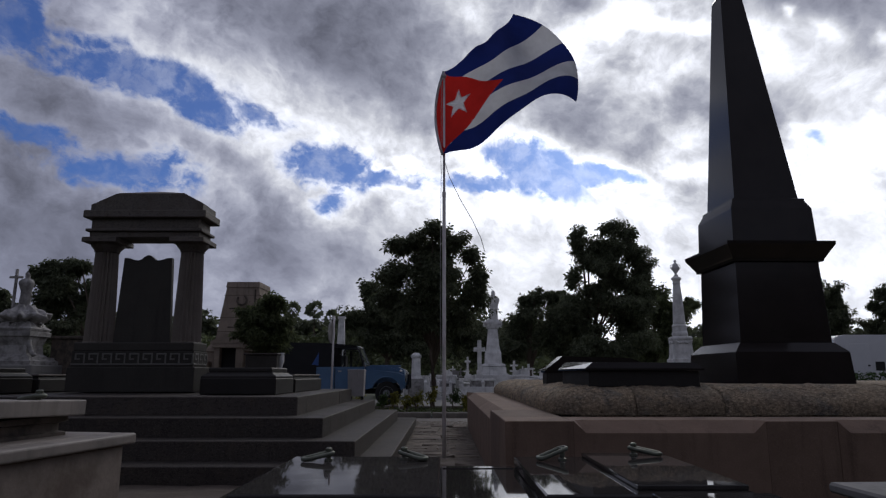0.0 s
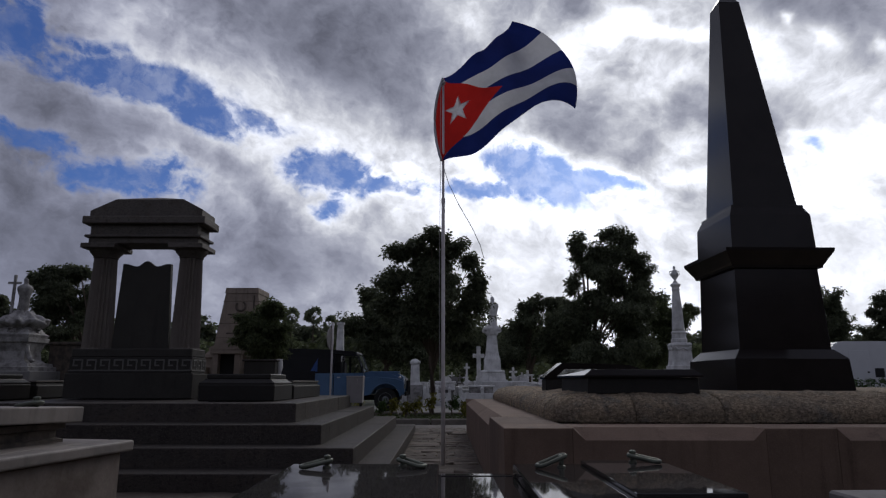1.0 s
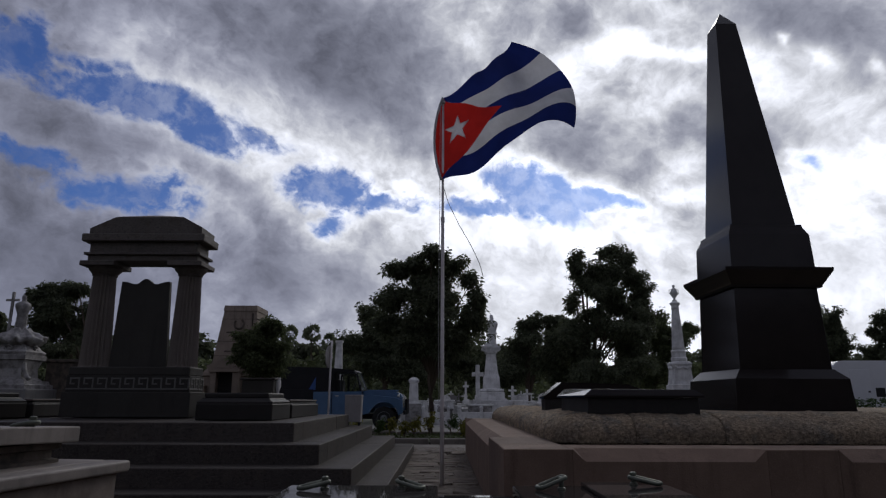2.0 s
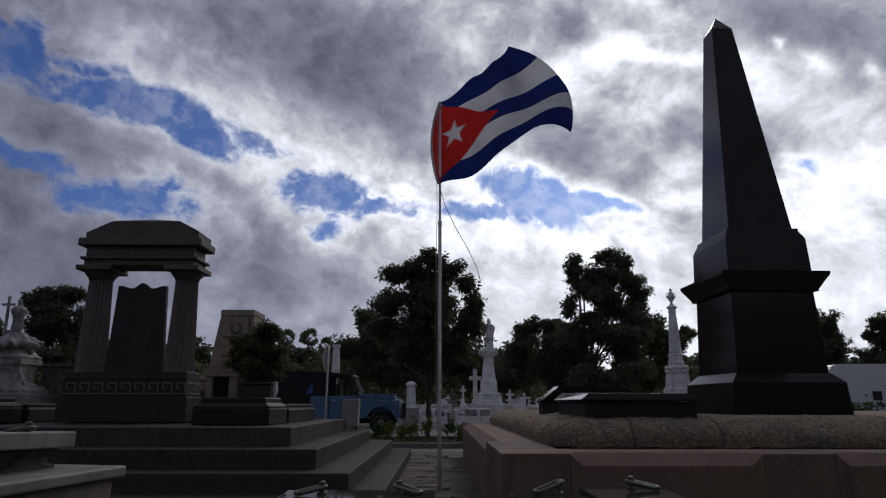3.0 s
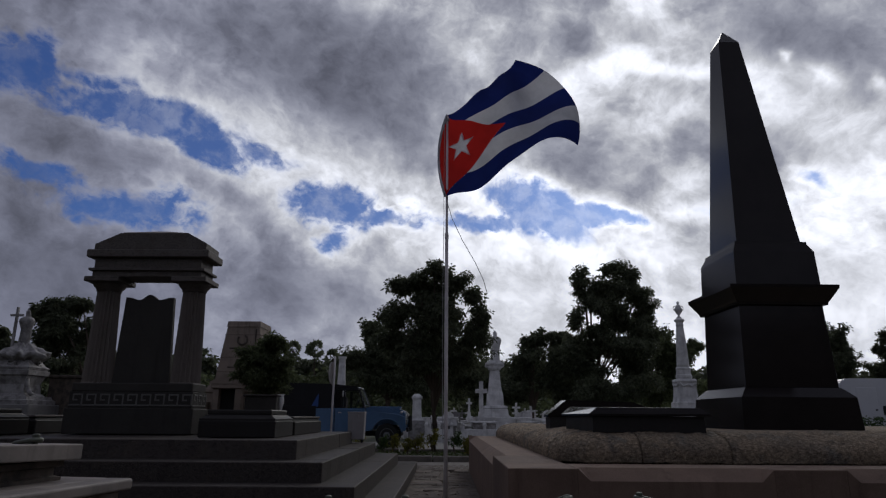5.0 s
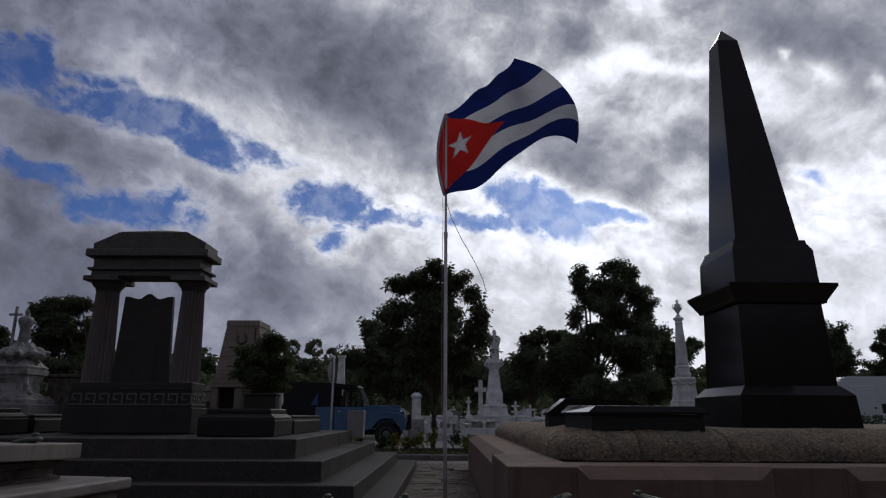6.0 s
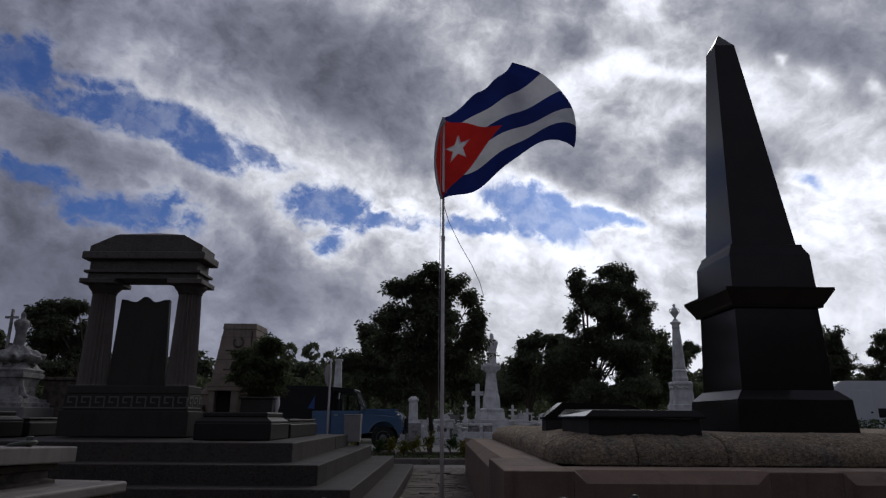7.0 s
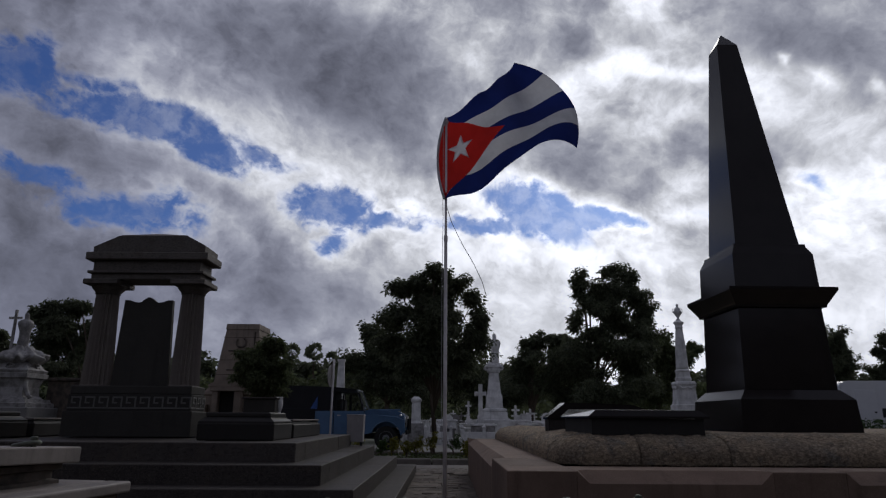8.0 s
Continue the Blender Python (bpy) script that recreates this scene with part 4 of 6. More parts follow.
# ---------------------------------------------------------------- black family vault in the foreground
def lifting_ring(x, y, z, turn, label, lift=0.026):
    """A bronze lifting link hinged on a bolt."""
    t = thing("lifting_ring", (x, y, z), label, "handle", "bronze lifting rings", turn=turn)
    part("bolt", lathe([(0.026, 0), (0.025, 0.010), (0.016, 0.014), (0.015, 0.052), (0.021, 0.055), (0.021, 0.070), (0.012, 0.076)], n=12), M_BRONZE, t, smooth=False)
    w, l, c = 0.033, 0.165, 0.024
    pts = []
    for (px, py, a0) in ((w - c, -0.02 + c, -90), (w - c, l - c, 0), (-w + c, l - c, 90), (-w + c, -0.02 + c, 180)):
        for k in range(5):
            a = radians(a0 + 90 * k / 4)
            pts.append((px + c * math.cos(a), py + c * math.sin(a)))
    tilt = [(px, py, 0.016 + lift * max(0.0, 1 - py / l)) for px, py in pts]
    part("link", tube(tilt, 0.0135, 8, closed=True), M_BRONZE, t, smooth=True)
    return t


def black_vault():
    t = thing("black_vault", (0, 0, 0), "polished black granite family vault with heavy lids", "tomb")
    part("base", box(-1.08, 1.44, 0.75, 4.36, -0.05, 0.30, 0.01), M_BLACK, t)
    part("top_slab", box(-1.10, 1.46, 0.70, 4.40, 0.30, 0.387, 0.012), M_BLACK, t)
    part("rim", box(-0.01, 0.44, 4.31, 4.395, 0.387, 0.392, 0.002), M_BLACK, t)
    for y0, y1 in ((3.02, 4.39), (1.55, 2.93)):
        part("lid", box(-0.965, -0.025, y0, y1, 0.388, 0.452, 0.008), M_DUSTY, t, "dusty black lid")
        part("lid", box(0.45, 1.40, y0, y1, 0.388, 0.452, 0.008), M_BLACK, t, "polished black lid")
        part("cover_plate", box(0.885, 1.395, y0 + 0.11, y1 - 0.01, 0.4525, 0.476, 0.004), M_BLACK, t)
    return t


black_vault()
RING = "green bronze lifting ring on a polished black lid"
lifting_ring(-0.715, 4.20, 0.452, 125, RING)
lifting_ring(-0.25, 4.24, 0.452, -128, RING)
lifting_ring(0.735, 4.22, 0.452, 112, "green bronze lifting ring, raised at its bolt", 0.05)
lifting_ring(1.19, 4.26, 0.476, -125, RING)


# ---------------------------------------------------------------- marble tombs at the edges
def marble_tomb():
    t = thing("marble_tomb", (-2.01, 4.41, 0), "weathered white marble tomb with stepped lid", "tomb", turn=-9.3)
    part("body", box(-1.9, -0.055, -2.6, -0.05, -0.05, 0.53, 0.01), M_TOMBWALL, t, "brown-stained limestone side")
    part("ledge", box(-2.0, -0.172, -2.7, 0.0, 0.53, 0.60, 0.016, segs=3), M_MARBLE, t)
    part("ledge", box(-0.169, 0.0, -2.7, 0.0, 0.531, 0.60, 0.016, segs=3), M_MARBLE, t)
    # waist colour holds the overhang's shade as well as stains
    part("waist", frustum([(0.60, 0.67, 1.03), (0.62, 0.67, 1.03), (0.63, 0.64, 1.0), (0.675, 0.64, 1.0), (0.685, 0.675, 1.035), (0.718, 0.675, 1.035)], -1.02, -1.25), M_WAIST, t, "stained limestone waist, darkened as shade under the lid")
    for xa, xb, dz in ((-1.5, -0.342, 0.0), (-0.338, 0.0, 0.002)):
        lid = part("lid", box(xa, xb, -2.2, 0.0, dz, 0.096 + dz, 0.010, segs=3), M_MARBLE, t, "thick marble lid slab, tilted to fit the camera view")
        # tilt chosen so the lid's edges fit the camera's view
        lid.matrix_local = pose(-0.265, -0.165, 0.716, -1.6, 0, 0)
    return t


marble_tomb()
lifting_ring(-2.42, 3.98, 0.808, 62, "green bronze lifting ring on a marble lid", 0.022)


def low_marble_tomb():
    t = thing("low_marble_tomb", (1.90, 3.39, 0), "low tomb with pale worn marble top slab", "tomb", turn=3)
    part("body", box(0.06, 1.5, -2.2, -0.05, -0.05, 0.40, 0.01), M_STELE, t)
    part("slab", box(0, 1.6, -2.3, 0, 0.40, 0.45, 0.012), M_SHADOWSTONE, t, "pale marble top slab")
    return t


low_marble_tomb()

# ---------------------------------------------------------------- litter bin and signpost
def litter_bin():
    t = thing("litter_bin", (-1.535, 11.64, 0.545), "grey sheet metal litter bin on short legs", "bin")
    for sx in (-0.10, 0.10):
        for sy in (-0.07, 0.07):
            part("leg", box(sx - 0.013, sx + 0.013, sy - 0.013, sy + 0.013, 0, 0.07, 0.002), M_TYRE, t)
    part("body", frustum([(0.06, .135, .11), (0.50, .145, .12)], bevel=0.008), M_BIN, t)
    part("rim", box(-0.15, 0.15, -0.125, 0.125, 0.49, 0.52, 0.008), M_BIN, t)
    part("hinge", box(0.02, 0.05, -0.132, -0.12, 0.40, 0.46, 0.003), M_BIN, t)
    return t


litter_bin()


def road_sign():
    t = thing("road_sign", (-2.55, 15.0, 0), "thin grey post with a road sign seen edge-on", "road sign")
    part("post", tube([(0, 0, -0.05), (0.02, 0, 2.30)], 0.024, 8), M_POLE, t, smooth=True)
    bm = lathe([(0.001, -0.008), (0.25, -0.008), (0.255, 0), (0.25, 0.008), (0.001, 0.008)], n=24)
    bmesh.ops.rotate(bm, cent=(0, 0, 0), matrix=Matrix.Rotation(radians(90), 3, "X"), verts=bm.verts[:])
    bmesh.ops.rotate(bm, cent=(0, 0, 0), matrix=Matrix.Rotation(radians(82), 3, "Z"), verts=bm.verts[:])
    bmesh.ops.translate(bm, vec=(-0.03, 0, 1.93), verts=bm.verts[:])
    part("sign_plate", bm, M_BIN, t)
    return t


road_sign()


# ---------------------------------------------------------------- off-road car
def wheel(car, x, y):
    bm = lathe([(0.22, -0.10), (0.33, -0.11), (0.375, -0.08), (0.385, 0), (0.375, 0.08), (0.33, 0.11), (0.22, 0.10)], n=28)
    rot = Matrix.Rotation(radians(90), 3, "X")
    bmesh.ops.rotate(bm, cent=(0, 0, 0), matrix=rot, verts=bm.verts[:])
    w = part("wheel", bm, M_TYRE, car, "worn black tyre", smooth=True)
    w.matrix_local = pose(x, y, 0.385)
    bm = lathe([(0.05, 0.135), (0.10, 0.12), (0.13, 0.07), (0.19, 0.065), (0.215, 0.105), (0.225, 0.105), (0.225, -0.1)], n=24)
    bmesh.ops.rotate(bm, cent=(0, 0, 0), matrix=rot, verts=bm.verts[:])
    part("rim", bm, M_RIM, w, "grey steel rim", smooth=False)
    # no holes are cut: near-black squares paint their shade on the rim
    for k in range(6):
        a = k * math.pi / 3
        part("rim_hole", box(0.155 * math.cos(a) - 0.022, 0.155 * math.cos(a) + 0.022, -0.078, -0.064, 0.155 * math.sin(a) - 0.022, 0.155 * math.sin(a) + 0.022, 0.01), M_SHADE_BLACK, w)


def off_road_car():
    """A boxy canvas-topped field car, nose to +x, its side towards -y."""
    c = thing("off_road_car", (-3.33, 22.6, 0.0), "light blue off-road car with black canvas top, parked", "car")
    hw = 0.80
    part("tub", prism([(-1.95, 0.50), (-1.95, 1.22), (0.70, 1.24), (0.70, 0.48)], -hw, hw), M_JEEP, c)
    bm = prism([(0.70, 0.70), (0.70, 1.25), (0.95, 1.29), (1.40, 1.28), (1.80, 1.23), (1.96, 1.16), (2.02, 1.02), (2.02, 0.72)], -0.62, 0.62)
    bmesh.ops.bevel(bm, geom=[e for e in bm.edges if abs(e.verts[0].co.y - e.verts[1].co.y) < 1e-4 and e.verts[0].co.z > 1.0], offset=0.09, segments=4, affect="EDGES")
    part("bonnet_rib", box(0.80, 1.85, -0.03, 0.03, 1.24, 1.305, 0.015), M_JEEP, c)
    part("bonnet", bm, M_JEEP, c, smooth=False)
    for s in (-1, 1):
        # wing with wheel arch
        arch = [(1.44 + 0.48 * math.cos(radians(a)), 0.42 + 0.48 * math.sin(radians(a))) for a in range(8, 176, 12)]
        out = [(0.62, 0.48), (0.62, 1.08), (1.0, 1.13), (1.80, 1.10), (2.02, 1.02), (2.06, 0.60)] + arch
        bm = prism(out, s * 0.52, s * 0.86)
        bmesh.ops.bevel(bm, geom=[e for e in bm.edges if abs(e.verts[0].co.y - e.verts[1].co.y) < 1e-4 and min(e.verts[0].co.z, e.verts[1].co.z) > 0.98], offset=0.06, segments=3, affect="EDGES")
        part("wing", bm, M_JEEP, c)
        rim = [(1.44 + 0.49 * math.cos(radians(a)), s * 0.868, 0.42 + 0.49 * math.sin(radians(a))) for a in range(8, 176, 12)]
        part("arch_lip", tube(rim, 0.018, 6), M_JEEP, c)
        part("door_seam", box(-0.285, -0.262, s * 0.80 - 0.006, s * 0.80 + 0.006, 0.52, 1.20, 0.002), M_SHADE_BLACK, c)
        part("overrider", box(2.10, 2.19, s * 0.42 - 0.05, s * 0.42 + 0.05, 0.52, 1.00, 0.02), M_TYRE, c)
        part("wing_lamp", lathe([(0.02, 0.0), (0.05, 0.0), (0.05, 0.04), (0.02, 0.06)], n=12), M_CHROME, c).matrix_local = pose(1.90, s * 0.70, 1.08)
        part("door", box(-0.25, 0.60, s * 0.802 - 0.012, s * 0.802 + 0.012, 0.50, 1.20, 0.01), M_JEEP, c)
        part("door_handle", box(-0.16, -0.05, s * 0.825 - 0.012, s * 0.825 + 0.012, 1.08, 1.11, 0.004), M_CHROME, c)
        part("door", box(-1.10, -0.29, s * 0.802 - 0.012, s * 0.802 + 0.012, 0.50, 1.20, 0.01), M_JEEP, c)
        part("sill", box(-1.2, 0.7, s * 0.80 - 0.03, s * 0.80 + 0.03, 0.42, 0.50, 0.01), M_JEEP_DARK, c)
        for xa, xb in ((-0.22, 0.02), (0.06, 0.52)):
            part("side_window_frame", tube([(xa, s * 0.77, 1.22), (xa, s * 0.72, 1.80), (xb, s * 0.72, 1.80), (xb + (0.14 if xb > 0.3 else 0), s * 0.77, 1.22)], 0.022, 6), M_CANVAS, c)
        wheel(c, 1.44, s * 0.72)
        wheel(c, -1.05, s * 0.72)
        part("headlight", lathe([(0.02, 0), (0.085, 0.0), (0.09, 0.03)], n=16), M_CHROME, c).matrix_local = pose(2.02, s * 0.45, 0.96, 0, 90, 0)
    part("blue_pane", prism([(-1.05, 1.28), (-0.82, 1.28), (-0.82, 1.70)], -0.812, -0.800), M_JEEP_DARK, c, "bright blue triangle of cloth")
    # canvas hood: sloped back, soft roof
    bm = prism([(-2.03, 1.22), (-1.98, 1.98), (-1.85, 2.04), (-0.3, 2.0), (0.42, 1.93), (0.42, 1.88), (-0.28, 1.86), (-0.30, 1.22)], -0.79, 0.79)
    bmesh.ops.bevel(bm, geom=[e for e in bm.edges if abs(e.verts[0].co.y - e.verts[1].co.y) < 1e-4 and max(e.verts[0].co.z, e.verts[1].co.z) > 1.9], offset=0.04, segments=2, affect="EDGES")
    part("canvas_top", bm, M_CANVAS, c, "black canvas top")
    # black panels added so the rear tub reads dark, as in shadow
    for s in (-1, 1):
        part("canvas_skirt", box(-1.98, -0.88, s * 0.825 - 0.012, s * 0.825 + 0.012, 0.86, 1.30, 0.01), M_CANVAS, c, "black panel added over the rear tub")
    part("windscreen_frame", tube([(0.72, -0.74, 1.24), (0.45, -0.70, 1.90), (0.45, 0.70, 1.90), (0.72, 0.74, 1.24)], 0.03, 6), M_RIM, c)
    g = bmesh.new()
    g.faces.new([g.verts.new(p) for p in ((0.71, -0.7, 1.26), (0.46, -0.67, 1.87), (0.46, 0.67, 1.87), (0.71, 0.7, 1.26))])
    part("windscreen", g, M_GLASS, c).visible_shadow = False
    part("bumper", box(2.06, 2.14, -0.75, 0.75, 0.50, 0.64, 0.015), M_TYRE, c)
    part("grille", box(2.01, 2.04, -0.40, 0.40, 0.72, 1.05, 0.006), M_TYRE, c)
    part("spare_wheel", lathe([(0.1, 0), (0.36, 0), (0.38, 0.08), (0.36, 0.18), (0.1, 0.18)], n=24), M_TYRE, c).matrix_local = pose(-2.2, 0.2, 0.95, 0, 90, 0)
    part("mirror", box(0.66, 0.70, -0.98, -0.86, 1.30, 1.46, 0.01), M_TYRE, c)
    part("steering_wheel", tube([(0.30 + 0.05 * math.sin(a), 0.3 + 0.2 * math.cos(a), 1.36 + 0.17 * math.sin(a)) for a in [k * math.pi / 8 for k in range(16)]], 0.014, 6, closed=True), M_TYRE, c)
    part("seat", box(-0.35, -0.05, -0.65, 0.65, 0.9, 1.62, 0.05), M_SHADE_BLACK, c)
    part("seat", box(-1.2, -0.9, -0.65, 0.65, 0.9, 1.6, 0.05), M_SHADE_BLACK, c)
    part("dashboard", box(0.5, 0.7, -0.7, 0.7, 1.0, 1.27, 0.03), M_SHADE_BLACK, c)
    part("chassis", box(-1.9, 1.9, -0.5, 0.5, 0.36, 0.52, 0.02), M_SHADE_BLACK, c)
    return c


off_road_car()


def delivery_van():
    v = thing("delivery_van", (20.4, 30.5, 0.0), "white van with rounded roof, parked", "van")
    out = [(-2.9, 0.35), (-2.9, 2.45), (-2.84, 2.60), (-2.70, 2.71), (-2.4, 2.75), (1.6, 2.76), (2.1, 2.6), (2.75, 1.55), (2.9, 1.3), (2.9, 0.35)]
    bm = prism(out, -1.0, 1.0)
    bmesh.ops.bevel(bm, geom=[e for e in bm.edges ], offset=0.05, segments=2, affect="EDGES")
    part("body", bm, M_VAN, v)
    part("sliding_door", box(-2.25, -1.35, -1.012, -0.99, 0.55, 2.35, 0.01), M_VAN, v)
    part("door_handle", box(-1.50, -1.40, -1.03, -1.01, 1.35, 1.42, 0.005), M_TYRE, v)
    part("vent", box(-1.16, -0.74, -1.02, -1.0, 1.16, 1.56, 0.01), M_TYRE, v)
    part("skirt", box(-2.85, 2.85, -0.98, 0.98, 0.25, 0.36, 0.02), M_TYRE, v)
    for x in (-1.9, 1.9):
        for s in (-1, 1):
            wheel(v, x, s * 0.9)
    return v


delivery_van()


# ---------------------------------------------------------------- white monuments further off
def cross_on(name, x, y, z, h, mat, label, group=""):
    t = thing(name, (x, y, z), label, "cross", group)
    w = h * 0.068
    part("foot", frustum([(-0.3, w * 1.5, w * 1.4), (0.02, w * 1.4, w * 1.2)]), mat, t)
    part("upright", box(-w, w, -w * .8, w * .8, 0, h, 0.012), mat, t)
    part("arm", box(-h * 0.195, h * 0.195, -w * .78, w * .78, h * 0.62, h * 0.62 + 2 * w, 0.012), mat, t)
    return t


def thin_cross(name, x, y, z, h, mat, label):
    t = thing(name, (x, y, z), label, "cross")
    part("upright", box(-0.03, 0.03, -0.03, 0.03, -0.3, h, 0.006), mat, t)
    part("arm", box(-0.17, 0.17, -0.028, 0.028, h * 0.66, h * 0.66 + 0.06, 0.006), mat, t)
    return t


def draped_statue(name, x, y, z, h, mat, label):
    """A plain standing draped form, one mesh."""
    s = h / 1.8
    prof = [(0.23, 0), (0.24, 0.08), (0.215, 0.3), (0.205, 0.6), (0.20, 0.85), (0.225, 1.05), (0.25, 1.22), (0.24, 1.34), (0.19, 1.43), (0.10, 1.48), (0.088, 1.53), (0.10, 1.60), (0.10, 1.68), (0.085, 1.76), (0.045, 1.82), (0.015, 1.84)]
    bm = lathe([(r * s * 1.2, zz * s) for r, zz in prof], n=28, squash=0.75)
    for v in bm.verts:
        a = math.atan2(v.co.y, v.co.x)
        if v.co.z < 1.4 * s:
            k = 1 + 0.07 * math.sin(a * 7 + v.co.z * 2) + 0.04 * math.sin(a * 13)
            v.co.x *= k
            v.co.y *= k
        h = v.co.z / s
        wing = math.exp(-((h - 1.22) / 0.28) ** 2)
        v.co.x += 0.05 * s * math.sin(h * 1.6) + (0.05 * s * wing if v.co.x > 0.05 * s else -0.02 * s * wing if v.co.x < -0.05 * s else 0)
        v.co.y += s * (0.05 * noise.noise((v.co.x * 6 / s, h * 5, v.co.y * 6 / s)) - 0.10 * wing * (v.co.y < 0))
    ob = lone(name, bm, mat, label, "statue", smooth=True)
    ob.matrix_world = pose(x, y, z)
    return ob


def statue_pedestal(x, y):
    t = thing("statue_pedestal", (x, y, 0), "tall white marble pedestal with ionic capital", "pedestal")
    part("step", box(-0.80, 0.80, -0.8, 0.8, -0.05, 0.98, 0.02), M_WHITE, t)
    part("base", frustum([(0.98, 0.56, 0.56), (1.30, 0.54, 0.54), (1.33, 0.49, 0.49), (1.36, 0.53, 0.53), (1.44, 0.51, 0.51), (1.47, 0.43, 0.43)]), M_WHITE, t)
    part("die", frustum([(1.47, 0.37, 0.37), (1.95, 0.35, 0.35), (2.10, 0.30, 0.30), (2.35, 0.265, 0.265), (3.05, 0.205, 0.205)]), M_WHITE, t)
    cap = part("capital", frustum([(3.05, 0.26, 0.26), (3.12, 0.28, 0.28), (3.18, 0.33, 0.30), (3.26, 0.33, 0.30), (3.27, 0.40, 0.33), (3.36, 0.40, 0.33), (3.37, 0.30, 0.28), (3.46, 0.28, 0.26)]), M_WHITE, t)
    for s in (-1, 1):
        bm = lathe([(0.02, -0.3), (0.09, -0.3), (0.09, 0.3), (0.02, 0.3)], n=14)
        bmesh.ops.rotate(bm, cent=(0, 0, 0), matrix=Matrix.Rotation(radians(90), 3, "X"), verts=bm.verts[:])
        part("volute", bm, M_WHITE, cap).matrix_local = pose(s * 0.34, 0, 3.24)
    return t


statue_pedestal(2.22, 30.0)
draped_statue("statue", 2.25, 30.0, 3.46, 1.34, M_WHITE, "white marble draped statue on a tall pedestal")
cross_on("stone_cross", 1.50, 28.0, 1.16, 1.27, M_WHITE, "white stone cross on a grave plinth")
cross_on("stone_cross", 0.98, 27.6, 1.1, 0.62, M_WHITE, "small white stone cross")


def urn_column(x, y):
    t = thing("urn_column", (x, y, 0), "white marble column topped with an urn", "column")
    part("pedestal", frustum([(-0.05, .46, .46), (1.48, .44, .44), (1.50, .39, .39), (1.60, .365, .365), (2.12, .32, .32)]), M_WHITE, t)
    part("pedestal_cap", frustum([(2.10, .33, .33), (2.16, .37, .37), (2.22, .345, .345), (2.24, .30, .30)]), M_WHITE, t)
    for k in range(4):
        bm = tube([(-0.30, -0.345, 2.10), (-0.16, -0.36, 2.0), (0, -0.37, 2.06), (0.16, -0.36, 2.0), (0.30, -0.345, 2.10)], 0.035, 6)
        part("garland", bm, M_WHITE, t).matrix_local = pose(0, 0, 0, 0, 0, 90 * k)
    part("plinth", lathe([(0.29, 2.24), (0.31, 2.30), (0.31, 2.36), (0.275, 2.39), (0.27, 2.54), (0.29, 2.56), (0.29, 2.60), (0.25, 2.63)], n=28), M_WHITE, t)
    part("shaft", lathe([(0.24, 2.63), (0.235, 2.75), (0.19, 3.5), (0.142, 3.95), (0.14, 4.0), (0.155, 4.01), (0.155, 4.05), (0.14, 4.06)], n=24), M_WHITE, t, smooth=True)
    part("capital", lathe([(0.14, 4.06), (0.145, 4.12), (0.20, 4.17), (0.205, 4.21), (0.16, 4.24), (0.10, 4.27), (0.09, 4.30)], n=24), M_WHITE, t)
    urn = part("urn", lathe([(0.08, 4.30), (0.035, 4.34), (0.035, 4.37), (0.085, 4.44), (0.125, 4.53), (0.13, 4.60), (0.09, 4.64), (0.095, 4.67), (0.06, 4.72), (0.028, 4.74), (0.05, 4.78), (0.045, 4.82), (0.01, 4.85)], n=20), M_WHITE, t, "lidded marble urn", smooth=True)
    for s in (-1, 1):
        part("urn_handle", tube([(s * 0.11, 0, 4.50), (s * 0.165, 0, 4.57), (s * 0.16, 0, 4.66), (s * 0.09, 0, 4.68)], 0.015, 6), M_WHITE, urn)
    for ob in t.children:
        if ob is not urn:
            ob.data.transform(Matrix.Diagonal((0.84, 0.84, 1.0, 1.0)))
    return t


urn_column(7.915, 22.0)


